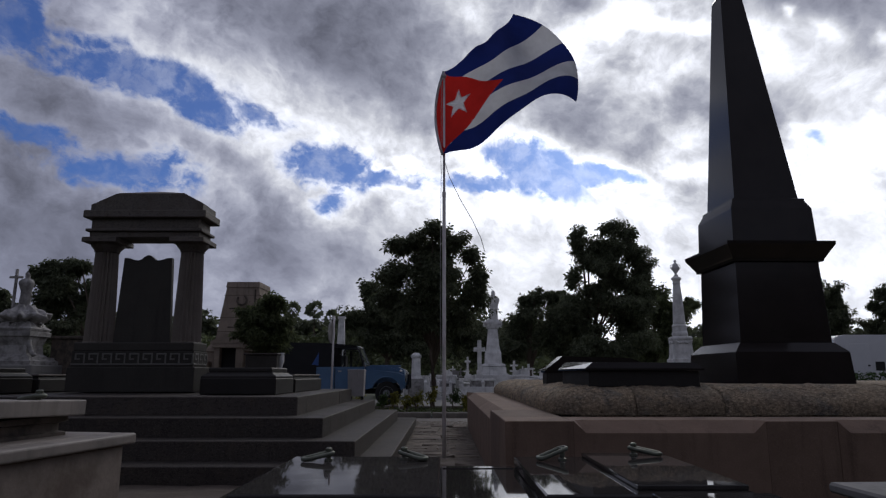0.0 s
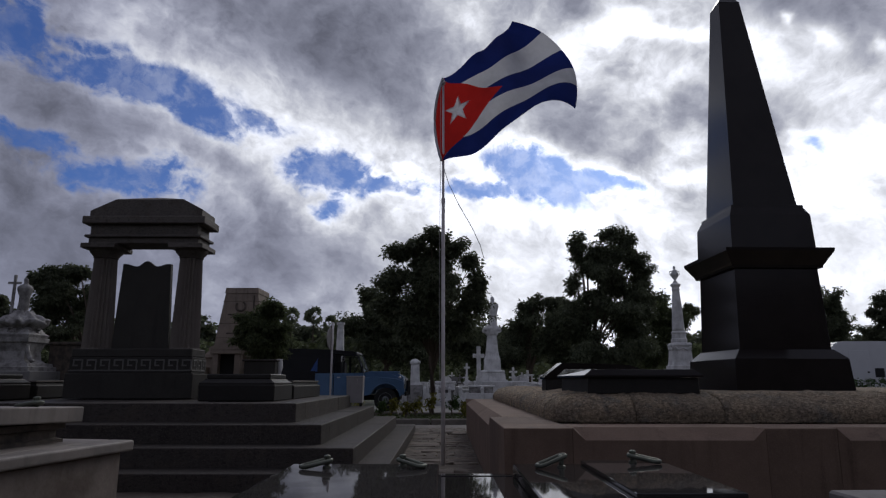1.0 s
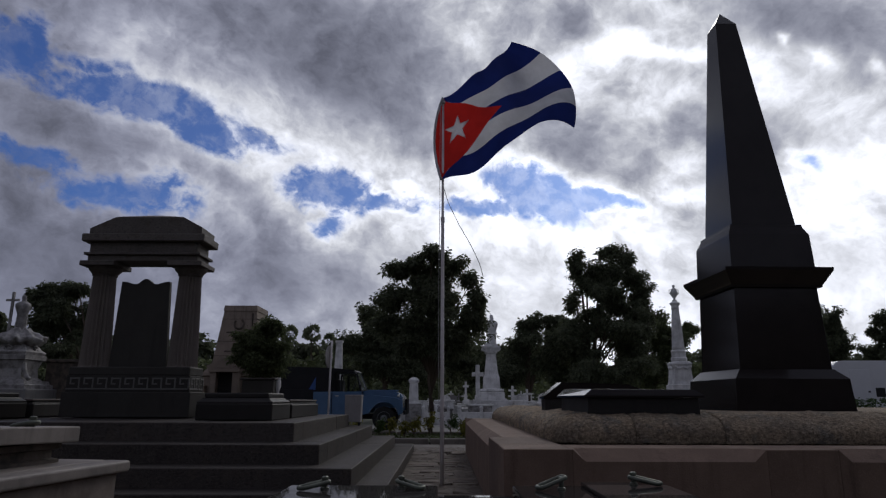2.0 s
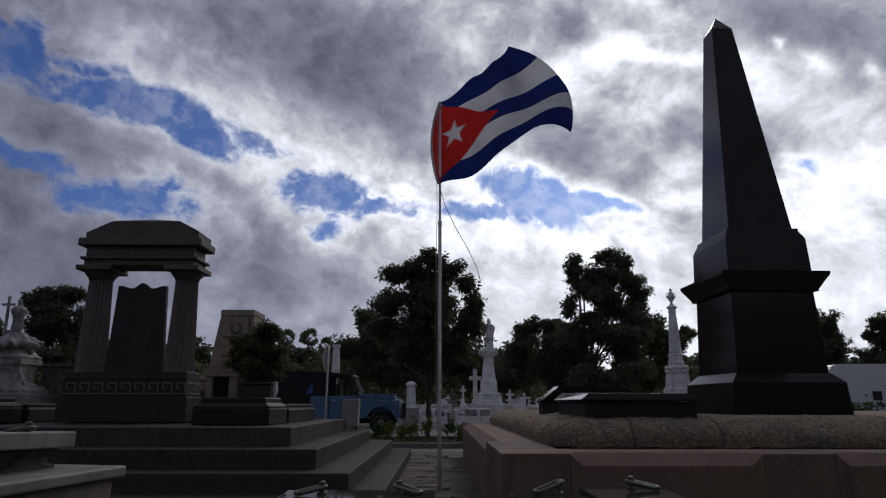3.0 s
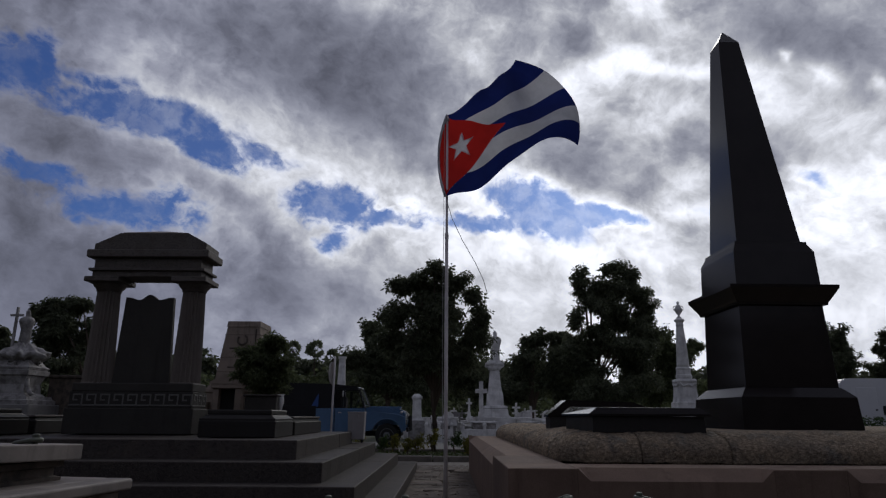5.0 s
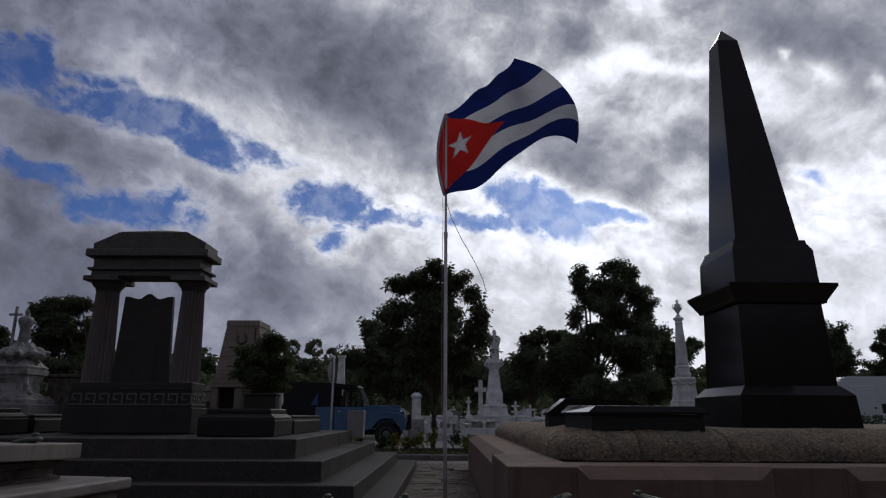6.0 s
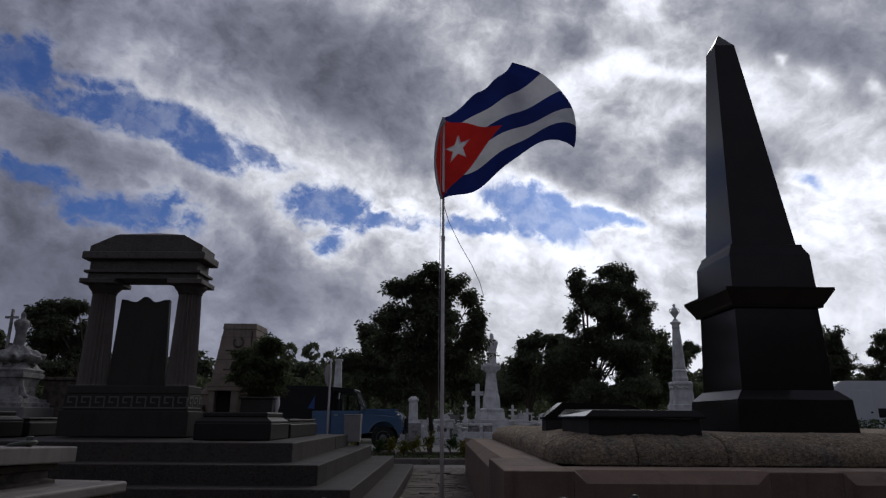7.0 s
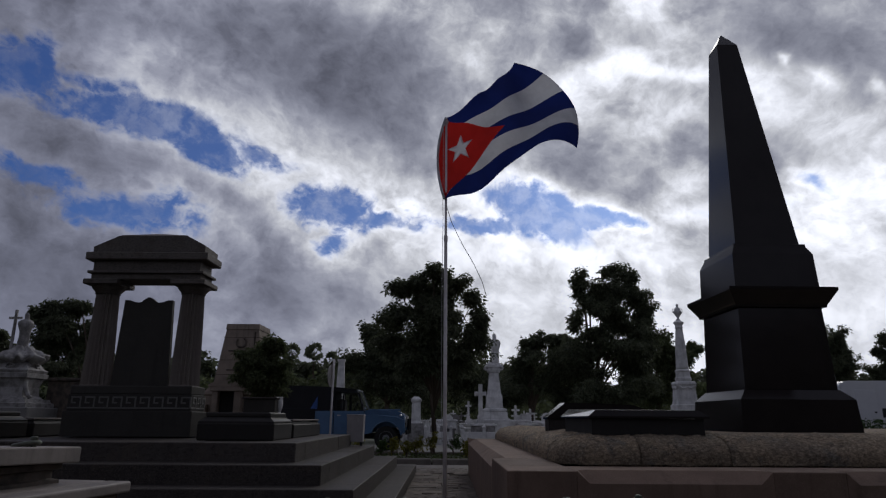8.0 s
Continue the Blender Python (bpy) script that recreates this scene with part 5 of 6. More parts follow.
def ornate_monument(x, y):
    """White marble grave with scrolled base; its standing figure is a plain form."""
    t = thing("ornate_monument", (x, y, 0), "white marble monument with scrolled swags on stepped base", "monument")
    part("base", box(-0.80, 0.80, -0.7, 0.7, -0.05, 1.22, 0.02), M_SHADOWSTONE, t)
    part("plinth", frustum([(1.22, .68, .6), (1.32, .68, .6), (1.34, .62, .55), (1.42, .60, .53)]), M_STAINED, t)
    part("die", frustum([(1.42, .50, .44), (1.50, .40, .36), (1.72, .38, .34), (1.92, .44, .40), (1.95, .50, .45), (2.06, .51, .46), (2.08, .45, .40)]), M_STAINED, t)
    part("ledge", frustum([(2.08, .47, .42), (2.14, .50, .44), (2.20, .42, .36), (2.32, .34, .30)]), M_STAINED, t)
    # heaped carved drapery overhanging the ledge
    prof = [(0.30, 2.26), (0.38, 2.30), (0.52, 2.36), (0.60, 2.41), (0.64, 2.46), (0.60, 2.51), (0.50, 2.55), (0.42, 2.60), (0.34, 2.65), (0.27, 2.70), (0.22, 2.75)]
    bm = lathe(prof, n=96, squash=0.8)
    for v in bm.verts:
        p = v.co * 6.0
        a = math.atan2(v.co.y, v.co.x)
        k = 1 + 0.14 * noise.noise(p) + 0.13 * noise.noise(p * 2.1) + 0.09 * math.sin(a * 13 + v.co.z * 22)
        v.co.x *= k
        v.co.y *= k
        v.co.z += 0.05 * noise.noise(p * 1.3) + 0.03 * math.sin(a * 9)
    part("carved_drapery", bm, M_STAINED, t, "heaped carved drapery", smooth=True)
    for k in range(7):
        a = k * math.pi / 3.5 + 0.2
        bm = tube([(0.42 * math.cos(a) + 0.10 * math.cos(q) * math.cos(a + 1.57), 0.36 * math.sin(a) + 0.10 * math.cos(q) * math.sin(a + 1.57), 2.19 + 0.09 * math.sin(q) + 0.02 * q) for q in [j * 0.7 for j in range(9)]], 0.032, 6)
        part("scroll", bm, M_STAINED, t, smooth=True)
    for s in (-1, 1):
        part("foot_scroll", tube([(s * 0.40, -0.30, 1.86), (s * 0.42, -0.30, 1.70), (s * 0.49, -0.30, 1.55), (s * 0.56, -0.30, 1.47), (s * 0.60, -0.30, 1.50)], 0.06, 8), M_STAINED, t, smooth=True)
    return t


ornate_monument(-10.98, 17.0)
draped_statue("statue", -11.02, 17.0, 2.70, 0.93, M_STAINED, "white marble draped statue on a carved base")
thin_cross("stone_cross", -11.20, 16.85, 2.98, 0.72, M_STAINED, "thin white marble cross beside a statue")


def limestone_mausoleum(x, y):
    t = thing("limestone_mausoleum", (x, y, 0), "beige limestone mausoleum block with wreath and dark doorway", "mausoleum")
    part("lower_block", frustum([(-0.05, .75, .75), (1.50, .70, .72), (1.53, .74, .76), (1.60, .72, .74), (1.74, .62, .65)]), M_BEIGE, t)
    part("tower", frustum([(1.74, .60, .62), (1.80, .57, .6), (3.10, .40, .50), (3.105, .415, .52), (3.24, .40, .50)]), M_BEIGE, t)
    # porch with door jambs, small pediment, near-black panel for the opening's shade
    part("jamb", box(-0.46, -0.32, -0.98, -0.70, -0.05, 1.60, 0.01), M_BEIGE, t)
    part("jamb", box(0.06, 0.20, -0.98, -0.70, -0.05, 1.60, 0.01), M_BEIGE, t)
    part("doorway", box(-0.32, 0.06, -0.80, -0.70, 0, 1.60, 0.002), M_SHADE_BLACK, t, "near-black panel for the shaded doorway")
    part("lintel", box(-0.50, 0.24, -1.02, -0.70, 1.60, 1.70, 0.01), M_BEIGE, t)
    part("pediment", prism([(-0.54, 1.70), (0.28, 1.70), (0.28, 1.75), (-0.13, 1.93), (-0.54, 1.75)], -1.03, -0.60), M_BEIGE, t)
    part("wing_wall", box(-0.88, -0.60, -0.95, -0.2, -0.05, 1.30, 0.015), M_BEIGE, t)

    def on_face(zz):
        return -0.602 + (zz - 1.8) * 0.0769
    ring = [(0.0 + 0.115 * math.cos(a), on_face(2.78 + 0.12 * math.sin(a)) - 0.01, 2.78 + 0.12 * math.sin(a)) for a in [radians(140 + q) for q in range(0, 281, 20)]]
    part("wreath", tube(ring, 0.026, 6), M_WAIST, t, "dark carved wreath")
    for zz, xa, xb in ((2.56, -0.30, -0.12), (2.56, 0.10, 0.34), (2.1, -0.3, -0.05)):
        part("carved_band", box(xa, xb, on_face(zz) - 0.012, on_face(zz) + 0.05, zz, zz + 0.03, 0.004), M_WAIST, t)
    for zz in (2.0, 2.35, 2.9):
        hw = 0.57 - 0.145 * (zz - 1.8) / 1.3
        part("ashlar_joint", box(-hw - 0.002, hw + 0.002, on_face(zz) - 0.002, -0.3, zz, zz + 0.010, 0.001), M_WAIST, t)
    part("corner_strip", box(0.30, 0.335, on_face(2.9) - 0.012, on_face(2.9) + 0.05, 2.56, 3.05, 0.004), M_WAIST, t)
    return t


limestone_mausoleum(-4.98, 16.5)


def white_shaft(x, y):
    t = thing("white_shaft", (x, y, 0), "plain tapering white marble shaft", "monument")
    part("base", box(-0.45, 0.45, -0.45, 0.45, -0.05, 1.2, 0.02), M_WHITE, t)
    part("shaft", frustum([(1.2, .20, .20), (3.30, .125, .125), (3.42, .12, .12), (3.425, .16, .16), (3.52, .16, .16)]), M_WHITE, t)
    return t


white_shaft(-4.55, 29.0)


# a field of small pale tombs and headstones behind the road
def small_tomb(x, y, w, h, style, mat, seed):
    rnd = random.Random(seed)
    t = thing("small_tomb", (x, y, 0), ("low white marble tomb with a flat slab", "white marble headstone on a stepped base", "small white tomb with a cross")[style], "tomb", "small pale tombs")
    part("base", box(-w / 2, w / 2, -0.9, 0.9, -0.05, h, 0.02), mat, t)
    part("slab", box(-w / 2 - 0.05, w / 2 + 0.05, -0.95, 0.95, h, h + 0.08, 0.015), mat, t)
    if style == 1:
        out = [(-w * .28, h + 0.08), (-w * .28, h + 0.32), (-w * .16, h + 0.45), (0, h + 0.50), (w * .16, h + 0.45), (w * .28, h + 0.32), (w * .28, h + 0.08)]
        part("headstone", prism(out[::-1], 0.6, 0.75), mat, t)
    if style == 2:
        part("upright", box(-0.05, 0.05, 0.6, 0.7, h + 0.08, h + 0.75, 0.008), mat, t)
        part("arm", box(-0.19, 0.19, 0.6, 0.7, h + 0.48, h + 0.57, 0.008), mat, t)
    if style == 0 and rnd.random() < 0.6:
        part("vase", lathe([(0.06, h + 0.08), (0.04, h + 0.13), (0.09, h + 0.25), (0.07, h + 0.33), (0.1, h + 0.36)], n=10), mat, t)
    return t


rnd = random.Random(11)
for i in range(120):
    y = rnd.uniform(28, 62)
    x = (rnd.uniform(-0.22, 0.20) if i % 3 else rnd.uniform(0.06, 0.16)) * y + rnd.uniform(-1, 1)
    if abs(x - 2.2) < 1.6 and y < 33 or (x < -0.9 and y < 31):
        continue
    small_tomb(x, y, rnd.uniform(0.7, 1.4), rnd.uniform(0.40, 0.85), rnd.choice((0, 0, 0, 1, 2, 2)), M_WHITE if rnd.random() < .75 else M_SHADOWSTONE, i)
for i, (x, y, w, h, s) in enumerate(((-9.9, 18.5, 1.3, 1.92, 0), (-12.4, 15.2, 1.5, 0.85, 0), (-9.0, 18.2, 0.8, 1.45, 0), (4.6, 29.5, 0.9, 0.8, 1), (0.1, 29.5, 0.8, 0.9, 0), (3.4, 31.5, 1.0, 0.9, 2), (5.6, 31.0, 0.9, 0.9, 1))):
    small_tomb(x, y, w, h, s, M_WHITE if i > 2 else M_WAIST, 100 + i)


def grave_plot(x, y, w, d, h, seed):
    """A raised tomb inside a low railing of stone posts and bars."""
    rr = random.Random(seed)
    t = thing("grave_plot", (x, y, 0), "white marble grave inside a low post and bar railing", "grave", "railed white graves")
    part("plinth", box(-w / 2, w / 2, -d / 2, d / 2, -0.05, h * 0.32, 0.02), M_WHITE, t)
    n = max(2, int(w / 0.8))
    for k in range(n + 1):
        px = -w / 2 + 0.09 + (w - 0.18) * k / n
        part("post", frustum([(h * .32, .06, .06), (h * .80, .055, .055), (h * .81, .075, .075), (h * .88, .075, .075), (h * .98, .01, .01)], px, -d / 2 + 0.09), M_WHITE, t)
    for s in (-1, 1):
        part("side_bar", box(s * (w / 2 - 0.12), s * (w / 2 - 0.05), -d / 2 + 0.14, d / 2, h * .62, h * .72, 0.01) if s > 0 else box(-w / 2 + 0.05, -w / 2 + 0.12, -d / 2 + 0.14, d / 2, h * .62, h * .72, 0.01), M_WHITE, t)
    part("front_bar", box(-w / 2 + 0.12, w / 2 - 0.12, -d / 2 + 0.06, -d / 2 + 0.12, h * .32, h * .64, 0.01), M_WHITE, t)
    iw = w * rr.uniform(0.40, 0.55)
    part("tomb_body", box(-iw / 2, iw / 2, -d * .28, d * .36, h * .32, h * .92, 0.02), M_STAINED, t)
    part("tomb_lid", box(-iw / 2 - 0.06, iw / 2 + 0.06, -d * .31, d * .39, h * .92, h * 1.02, 0.015), M_WHITE, t)
    return t


for i, (x, y, w, d, h) in enumerate(((1.55, 27.3, 1.9, 1.9, 0.80), (3.55, 27.6, 1.7, 2.0, 0.72), (-0.25, 28.0, 1.2, 1.9, 0.78), (5.3, 28.4, 1.5, 1.9, 0.72), (4.4, 33.5, 1.8, 2.0, 0.9), (-2.0, 32.0, 1.5, 2.0, 0.9), (7.2, 34.5, 1.9, 2.0, 0.9), (2.9, 36.0, 2.0, 2.0, 1.0))):
    grave_plot(x, y, w, d, h, 300 + i)


def pillar_tomb(x, y):
    t = thing("pillar_tomb", (x, y, 0), "square white marble pillar with moulded cap", "tomb")
    part("base", box(-0.34, 0.34, -0.34, 0.34, -0.05, 0.82, 0.02), M_STAINED, t)
    part("shaft", frustum([(0.82, .24, .24), (0.92, .20, .20), (1.70, .175, .175)]), M_WHITE, t)
    part("cap", frustum([(1.70, .20, .20), (1.76, .225, .225), (1.82, .225, .225), (1.89, .15, .15), (1.93, .08, .08)]), M_WHITE, t)
    return t


pillar_tomb(-1.23, 29.0)


# ---------------------------------------------------------------- trees
def blob(x, z, rx, rz, y=0.0, ry=None):
    return (x, y, z, rx, ry or rx, rz)


tree("tree", -0.33, 19.2, 5.3, 1.5, 0.10, [blob(0.00, 3.79, 1.19, 1.02, 0.00), blob(-0.09, 4.64, 0.88, 0.67, 0.44), blob(-0.01, 5.30, 0.34, 0.28, -0.17), blob(-1.01, 4.81, 0.39, 0.32, 0.12), blob(-0.59, 4.98, 0.34, 0.28, -0.10), blob(-1.14, 3.88, 0.48, 0.46, 0.00), blob(-1.21, 3.11, 0.44, 0.53, 0.22), blob(0.66, 4.89, 0.34, 0.30, -0.17), blob(1.15, 4.58, 0.26, 0.28, 0.08), blob(1.35, 3.96, 0.26, 0.42, -0.08), blob(1.22, 3.29, 0.41, 0.46, 0.00), blob(0.06, 2.95, 1.39, 0.60, 0.70), blob(-0.48, 2.53, 0.68, 0.35, -0.34), blob(0.79, 2.63, 0.68, 0.39, 0.20)], 4000, 0.058, M_LEAF, "leafy dark green street tree with slim trunk", 3, per=15, spread=0.13, forks=11, core=0.70)
tree("tree", -2.85, 33, 6.6, 1.8, 0.14, [blob(-0.4, 3.8, 1.6, 1.0), blob(-0.9, 5.0, 0.7, 0.8), blob(-2.0, 3.6, 0.9, 0.7), blob(0.8, 3.6, 1.6, 1.5), blob(0, 2.6, 2.0, 0.9), blob(1.6, 2.4, 1.8, 0.9), blob(4.3, 2.9, 1.5, 1.3), blob(3.0, 3.6, 1.2, 1.2)], 4200, 0.078, M_LEAF, "broad dark green tree behind the car", 4, per=16, spread=0.14, forks=8)
tree("tree", 8.0, 36, 9.6, 2.4, 0.16, [blob(-0.46, 8.45, 0.57, 0.66, 0.00), blob(1.59, 9.25, 0.70, 0.43, 0.35), blob(2.33, 8.79, 0.64, 0.53, -0.32), blob(2.83, 7.63, 0.77, 0.79, 0.23), blob(1.32, 7.94, 0.96, 0.59, -0.29), blob(-0.06, 7.55, 0.70, 0.59, 0.00), blob(-0.71, 6.40, 0.45, 0.66, 0.22), blob(1.00, 6.72, 1.15, 0.59, -0.57), blob(3.08, 6.74, 0.64, 0.92, 0.19), blob(2.57, 5.72, 1.15, 0.66, -0.34), blob(0.32, 5.71, 0.89, 0.36, 0.00), blob(3.41, 5.23, 0.38, 0.85, 0.19), blob(2.07, 4.66, 1.72, 0.85, -0.86), blob(-0.08, 4.71, 1.40, 0.79, 0.42), blob(-1.18, 4.21, 1.15, 0.99, -0.34), blob(-0.41, 3.55, 1.28, 0.59, 0.00), blob(2.50, 3.71, 1.21, 1.05, 0.61), blob(0.57, 2.34, 2.23, 0.79, -1.12), blob(0.44, 8.10, 0.64, 0.64), blob(0.65, 7.23, 0.96, 0.70), blob(1.55, 6.35, 0.96, 0.77)], 6800, 0.086, M_LEAF, "tall dark tree with a gappy crown", 5, per=14, spread=0.20, forks=14, core=0.68)
tree("tree", 4.9, 38, 6.4, 1.2, 0.16, [blob(0.53, 5.49, 0.67, 0.42, 0.00), blob(1.22, 5.60, 0.30, 0.31, 0.15), blob(1.78, 5.50, 0.47, 0.42, -0.24), blob(-0.07, 5.23, 0.40, 0.42, 0.12), blob(-0.06, 4.38, 0.88, 0.62, -0.26), blob(1.58, 4.58, 0.61, 0.76, 0.00), blob(-0.44, 3.51, 1.28, 1.11, 0.64), blob(1.08, 3.29, 1.14, 0.90, -0.57), blob(-1.15, 2.39, 2.02, 1.04, 0.61), blob(2.08, 2.41, 1.35, 1.04, -0.40)], 3400, 0.088, M_LEAF, "dark broad-leaved tree among the graves", 6, per=14, spread=0.20, core=0.66)
tree("tree", 12.6, 40, 6.2, 1.6, 0.16, [blob(0.82, 5.77, 0.53, 0.51, 0.00), blob(1.08, 5.15, 0.64, 0.44, 0.32), blob(0.51, 4.53, 0.92, 0.95, -0.46), blob(2.18, 5.05, 0.43, 0.29, 0.13), blob(1.30, 3.69, 1.42, 1.10, -0.43), blob(-0.13, 2.84, 1.42, 1.10, 0.00), blob(2.74, 5.23, 0.50, 0.44, 0.25)], 2200, 0.080, M_LEAF2, "olive green tree behind an urn column", 7, per=16, spread=0.15)
tree("tree", -11.5, 21.5, 4.9, 1.4, 0.12, [blob(-1.63, 4.54, 0.46, 0.35, 0.00), blob(-0.96, 4.54, 0.42, 0.26, 0.21), blob(-0.55, 4.58, 0.30, 0.10, -0.15), blob(-1.99, 4.23, 0.34, 0.33, 0.10), blob(-1.23, 3.85, 0.80, 0.63, -0.24), blob(-1.68, 3.16, 0.61, 0.55, 0.00), blob(-0.60, 3.29, 0.46, 0.78, 0.23), blob(-1.07, 2.47, 0.80, 0.35, -0.40)], 3000, 0.058, M_LEAF, "dark green tree behind white monument", 8, per=15, spread=0.13, core=0.6)
tree("tree", -14.3, 22.0, 4.0, 1.2, 0.12, [blob(-0.74, 3.69, 0.19, 0.22, 0.00), blob(-0.52, 3.21, 0.27, 0.16, 0.14), blob(-0.83, 2.92, 0.51, 0.52, -0.25), blob(-1.26, 3.40, 0.51, 0.56, 0.15), blob(-0.30, 2.64, 0.35, 0.32, -0.11)], 1300, 0.072, M_LEAF, "dark green tree at the plot edge", 9, per=15, spread=0.08, core=0.66)
tree("tree", -3.86, 14.2, 2.75, 0.9, 0.07, [blob(0.11, 2.59, 0.26, 0.14, 0.00), blob(-0.04, 2.39, 0.40, 0.23, 0.20), blob(-0.22, 2.22, 0.33, 0.29, -0.16), blob(-0.43, 2.11, 0.20, 0.23, 0.06), blob(0.30, 2.46, 0.14, 0.14, -0.04), blob(-0.02, 1.89, 0.48, 0.31, 0.00), blob(-0.42, 1.86, 0.24, 0.26, 0.12), blob(0.27, 1.98, 0.21, 0.31, -0.11), blob(-0.00, 1.59, 0.48, 0.17, 0.14)], 2000, 0.036, M_LEAF2, "small bushy dark green tree", 10, per=14, spread=0.08, core=0.62)
tree("tree", 21.3, 36, 6.0, 1.6, 0.16, [blob(0.22, 5.19, 0.64, 0.72, 0.00), blob(0.53, 4.62, 0.51, 0.59, 0.26), blob(0.33, 4.00, 0.64, 0.85, -0.32), blob(-0.32, 3.16, 0.96, 0.72, 0.29), blob(-0.90, 4.16, 0.96, 1.31, -0.29)], 2300, 0.076, M_LEAF, "dark tree behind the obelisk", 12, per=16, spread=0.14, core=0.66)
tree("tree", 25.7, 38, 6.6, 1.6, 0.16, [blob(0.02, 5.66, 0.44, 0.42, 0.00), blob(-0.50, 4.96, 0.30, 0.28, 0.15), blob(0.23, 4.73, 0.81, 0.90, -0.40), blob(-0.11, 3.61, 0.94, 0.83, 0.28), blob(0.90, 5.32, 1.01, 1.18, -0.30), blob(1.01, 3.68, 1.35, 1.39, 0.00)], 3000, 0.078, M_LEAF, "dark tree beside the white van", 13, per=16, spread=0.14, core=0.66)


def fan_palm(x, y, h, seed):
    t = thing("fan_palm", (x, y, 0), "tall fan palm far off above the tree line", "palm", "far palms")
    part("trunk", tube([(0, 0, -0.1), (0.1, 0, h * .6), (0.05, 0, h)], 0.22, 8, taper=0.15), M_BARK, t, smooth=True)
    rr = random.Random(seed)
    for k in range(44):
        a, e = rr.uniform(0, 6.28), rr.uniform(-1.1, 1.4)
        d = Vector((math.cos(a) * math.cos(e), math.sin(a) * math.cos(e), math.sin(e)))
        tip = Vector((0.05, 0, h)) + d * rr.uniform(0.35, 0.85)
        side = d.cross(Vector((0, 0, 1))).normalized()
        bm = bmesh.new()
        c = bm.verts.new(tip)
        upv = side.cross(d)
        fan = rr.uniform(0.4, 1.5) * rr.choice((-1, 1))
        side, upv = side * math.cos(fan) + upv * math.sin(fan), upv * math.cos(fan) - side * math.sin(fan)
        prev = None
        for q in range(9):
            b = radians(-80 + 20 * q)
            r = 0.62 * (1.0 if q % 2 == 0 else 0.7)
            p = bm.verts.new(tip + d * (r * math.cos(b)) + side * (r * math.sin(b)) + upv * 0.05 * (q % 2))
            if prev:
                bm.faces.new((c, prev, p))
            prev = p
        part("frond", bm, M_LEAF, t)
    return t


fan_palm(-18.2, 78, 8.5, 1)
fan_palm(-15.6, 78, 8.6, 2)
fan_palm(-13.6, 79, 7.6, 3)


def far_woods():
    rng = np.random.default_rng(21)
    for name, mat, y0, top0, amp, step, size, seed, label in (
            ("far_woods", M_LEAF, 84, 7.6, 1.6, 0.45, 0.42, 22, "dark line of trees on the horizon"),
            ("near_woods", M_LEAF2, 66, 5.2, 1.5, 0.45, 0.34, 24, "olive green belt of trees behind the graves"),
            ("far_hedge", M_LEAF2, 58, 2.4, 0.9, 0.45, 0.28, 23, "dark olive hedge behind the graves")):
        spots = []
        for x in np.arange(-72, 82, step):
            y = y0 + 4 * math.sin(x * 0.13 + seed)
            top = top0 + amp * noise.noise((x * 0.16, seed * 1.7, 0)) + amp * 0.7 * noise.noise((x * 0.5, seed * 2.3, 0))
            top *= 1.0 - 0.10 * max(0, min(1, (x - 5) / 25))
            top *= 1.0 - 0.6 * math.exp(-((x / y - 0.257) / 0.022) ** 2)
            n = int(3.2 * top)
            spots += [(x + rng.normal(0, .5), y + rng.uniform(-2.5, 2.5), z) for z in rng.uniform(0.1, top, n)]
        leaves(name, spots, size, mat, kind="stuff", label=label, category="woods", seed=seed, per=11, spread=0.42)


far_woods()


def rear_woods():
    """Unseen trees added behind and beside the walk, to darken reflections and block low sky."""
    rng = np.random.default_rng(31)
    spots = []
    for k in range(230):
        a = radians(137 + 266 * k / 229)
        r = 34 + 4 * noise.noise((k * 0.11, 3.0, 0))
        top = 10.5 + 3.0 * noise.noise((k * 0.13, 7.0, 0)) + 1.5 * noise.noise((k * 0.5, 9.0, 0))
        spots += [(r * math.cos(a) + rng.normal(0, .6), r * math.sin(a) + rng.normal(0, .6), z) for z in rng.uniform(0.1, top, 22)]
    leaves("rear_woods", spots, 0.42, M_LEAF, kind="stuff", label="unseen belt of trees added to darken reflections", category="woods", seed=32, per=9, spread=0.5)


rear_woods()


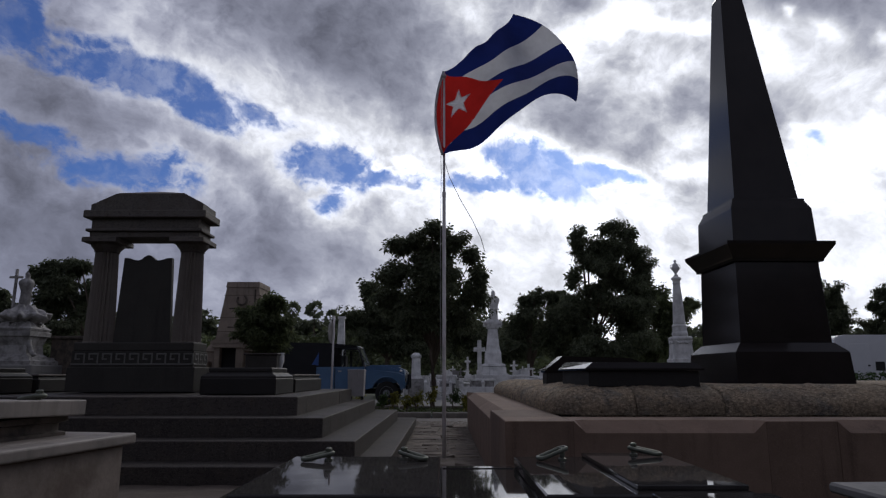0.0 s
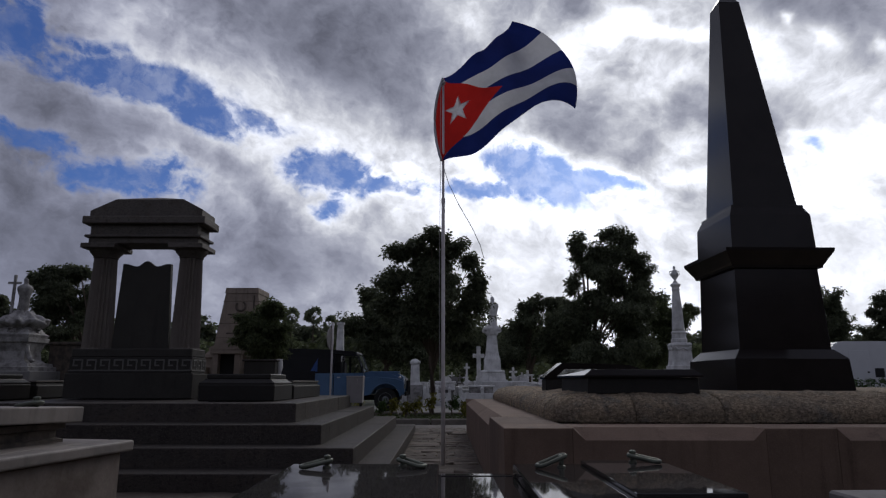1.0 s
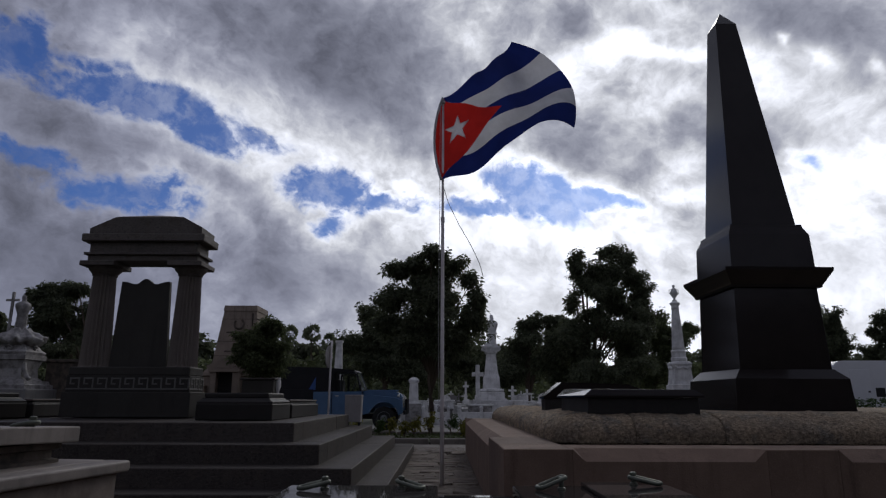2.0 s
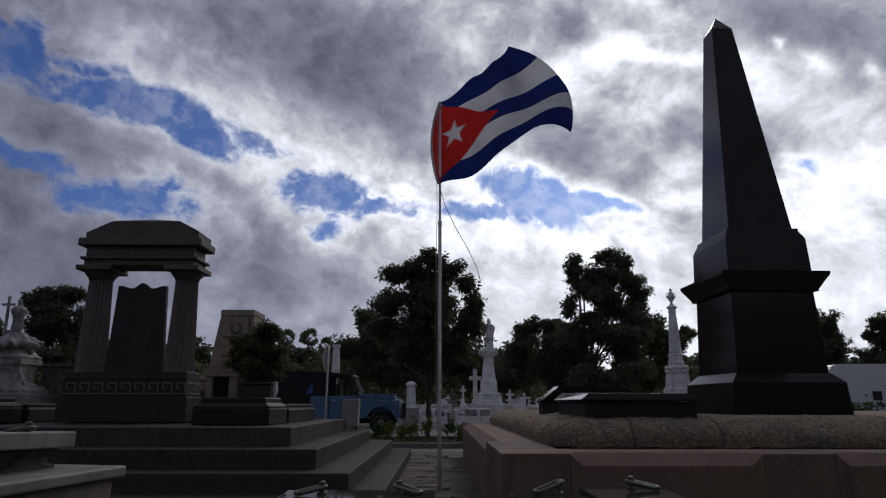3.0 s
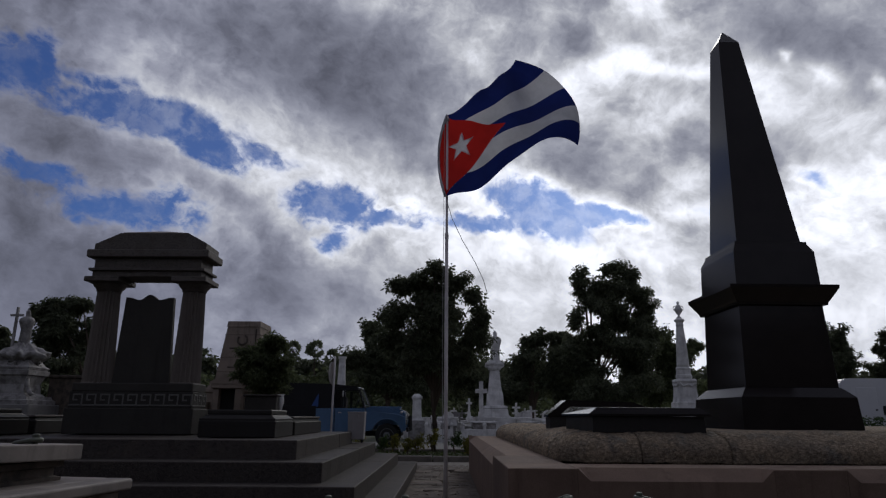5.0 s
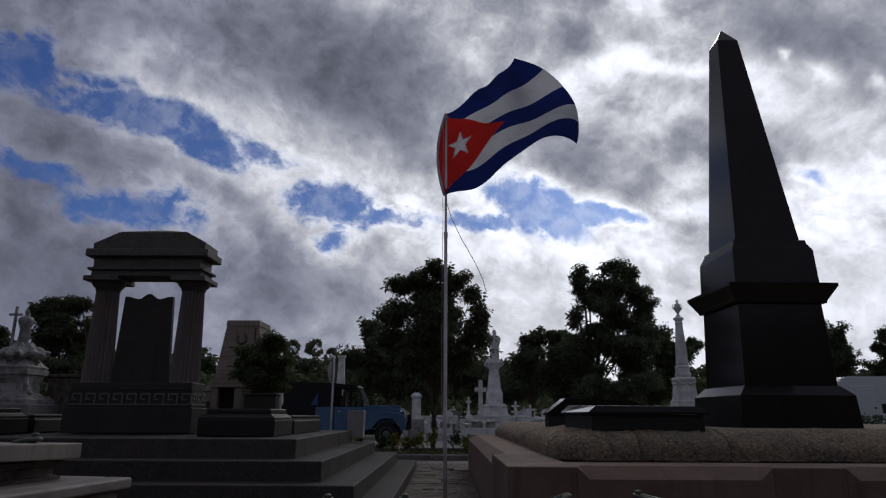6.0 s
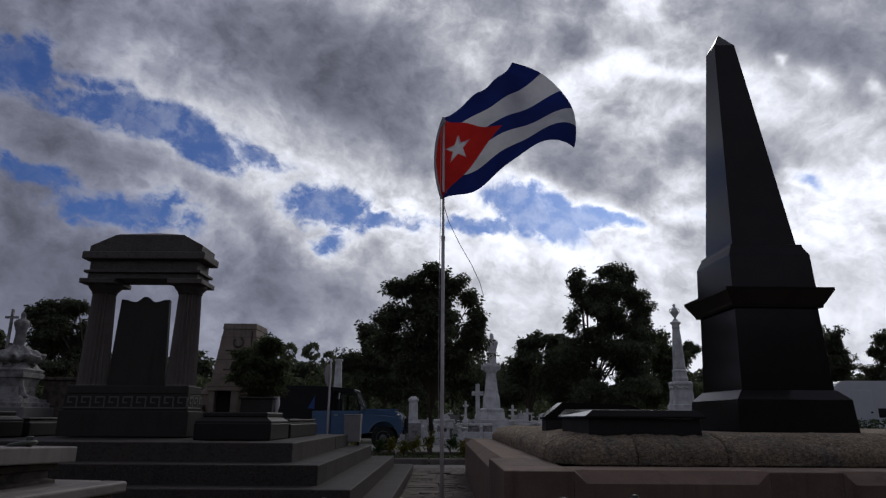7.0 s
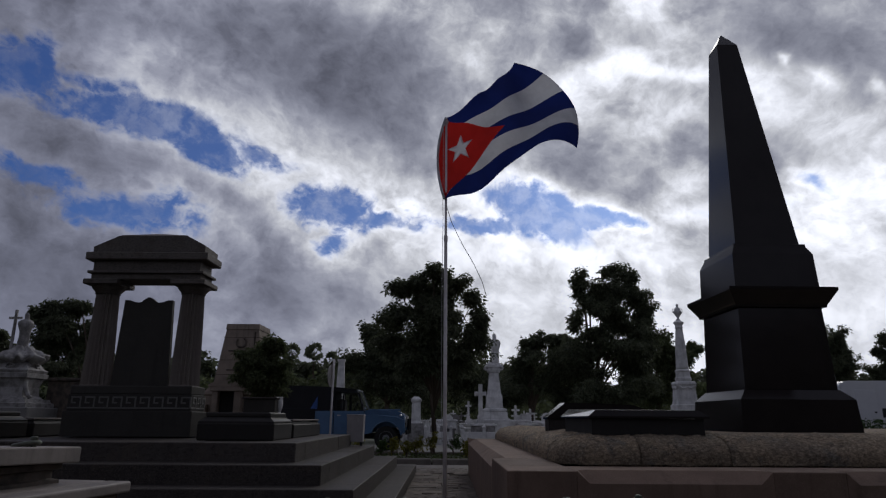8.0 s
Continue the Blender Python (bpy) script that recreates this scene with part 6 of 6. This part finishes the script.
# shrubs on the grass strip
def shrub(x, y, h, w, mat, label, seed):
    t = thing("shrub", (x, y, 0.02), label, "shrub", "shrubs on the grass strip")
    rr = random.Random(seed)
    for k in range(5):
        part("stem", tube([(0, 0, 0), (rr.uniform(-.3, .3) * w, rr.uniform(-.3, .3) * w, h * 0.8)], 0.012, 5, taper=0.005), M_BARK, t)
    leaves("foliage", crown_spots([(0, 0, h * .6, w * .5, w * .5, h * .42), (w * .2, 0, h * .75, w * .3, w * .3, h * .3)], 46, seed), 0.036, mat, t, seed=seed, per=12, spread=0.03, flat=0.34)
    return t


for i, (x, y, h, w, m) in enumerate(((-1.72, 18.5, 0.46, 0.30, 1), (-1.42, 18.6, 0.50, 0.36, 0), (-0.98, 17.6, 0.40, 0.30, 0), (-0.72, 17.7, 0.52, 0.38, 0), (-0.36, 18.85, 0.62, 0.42, 0), (0.26, 18.4, 0.56, 0.50, 1), (0.60, 18.9, 0.50, 0.32, 0), (0.58, 17.5, 0.34, 0.30, 0), (-2.4, 18.6, 0.40, 0.35, 0))):
    shrub(x, y, h, w, (M_SHRUB, M_SHRUB_DK)[m], ("yellow-green croton shrub by the road", "dark green shrub by the road")[m], 40 + i)



def low_hedge():
    """A clipped hedge in front of the van."""
    rng = np.random.default_rng(77)
    at = np.stack([rng.uniform(16.5, 24.5, 900), rng.uniform(27.2, 28.0, 900), rng.uniform(0.0, 1.12, 900)], 1)
    return leaves("hedge", at, 0.06, M_SHRUB_DK, kind="stuff", label="low dark green hedge beside the road", category="hedge", seed=78, per=8, spread=0.09)


low_hedge()

# stones laid into the path, last
rng2 = random.Random(8)
y = 4.6
while y < 13.3:
    x = -0.53
    hgt = rng2.uniform(0.12, 0.42)
    while x < 0.42:
        w = rng2.uniform(0.14, 0.62)
        x1 = min(0.43, x + w)
        if x1 - x > 0.07 and not (y < 7.95 + .05 and y + hgt > 7.95 - .05 and x < 0.05 and x1 > -0.05):
            st = new("path_stone", finish("path_stone", box(x + 0.001, x1 - 0.001, y + 0.002, y + hgt - 0.002, -0.03, 0.010 + rng2.uniform(0, 0.010), 0.012, jitter=0.022), M_FLAG_STONE))
            st.parent = path
        x = x1
    y += hgt
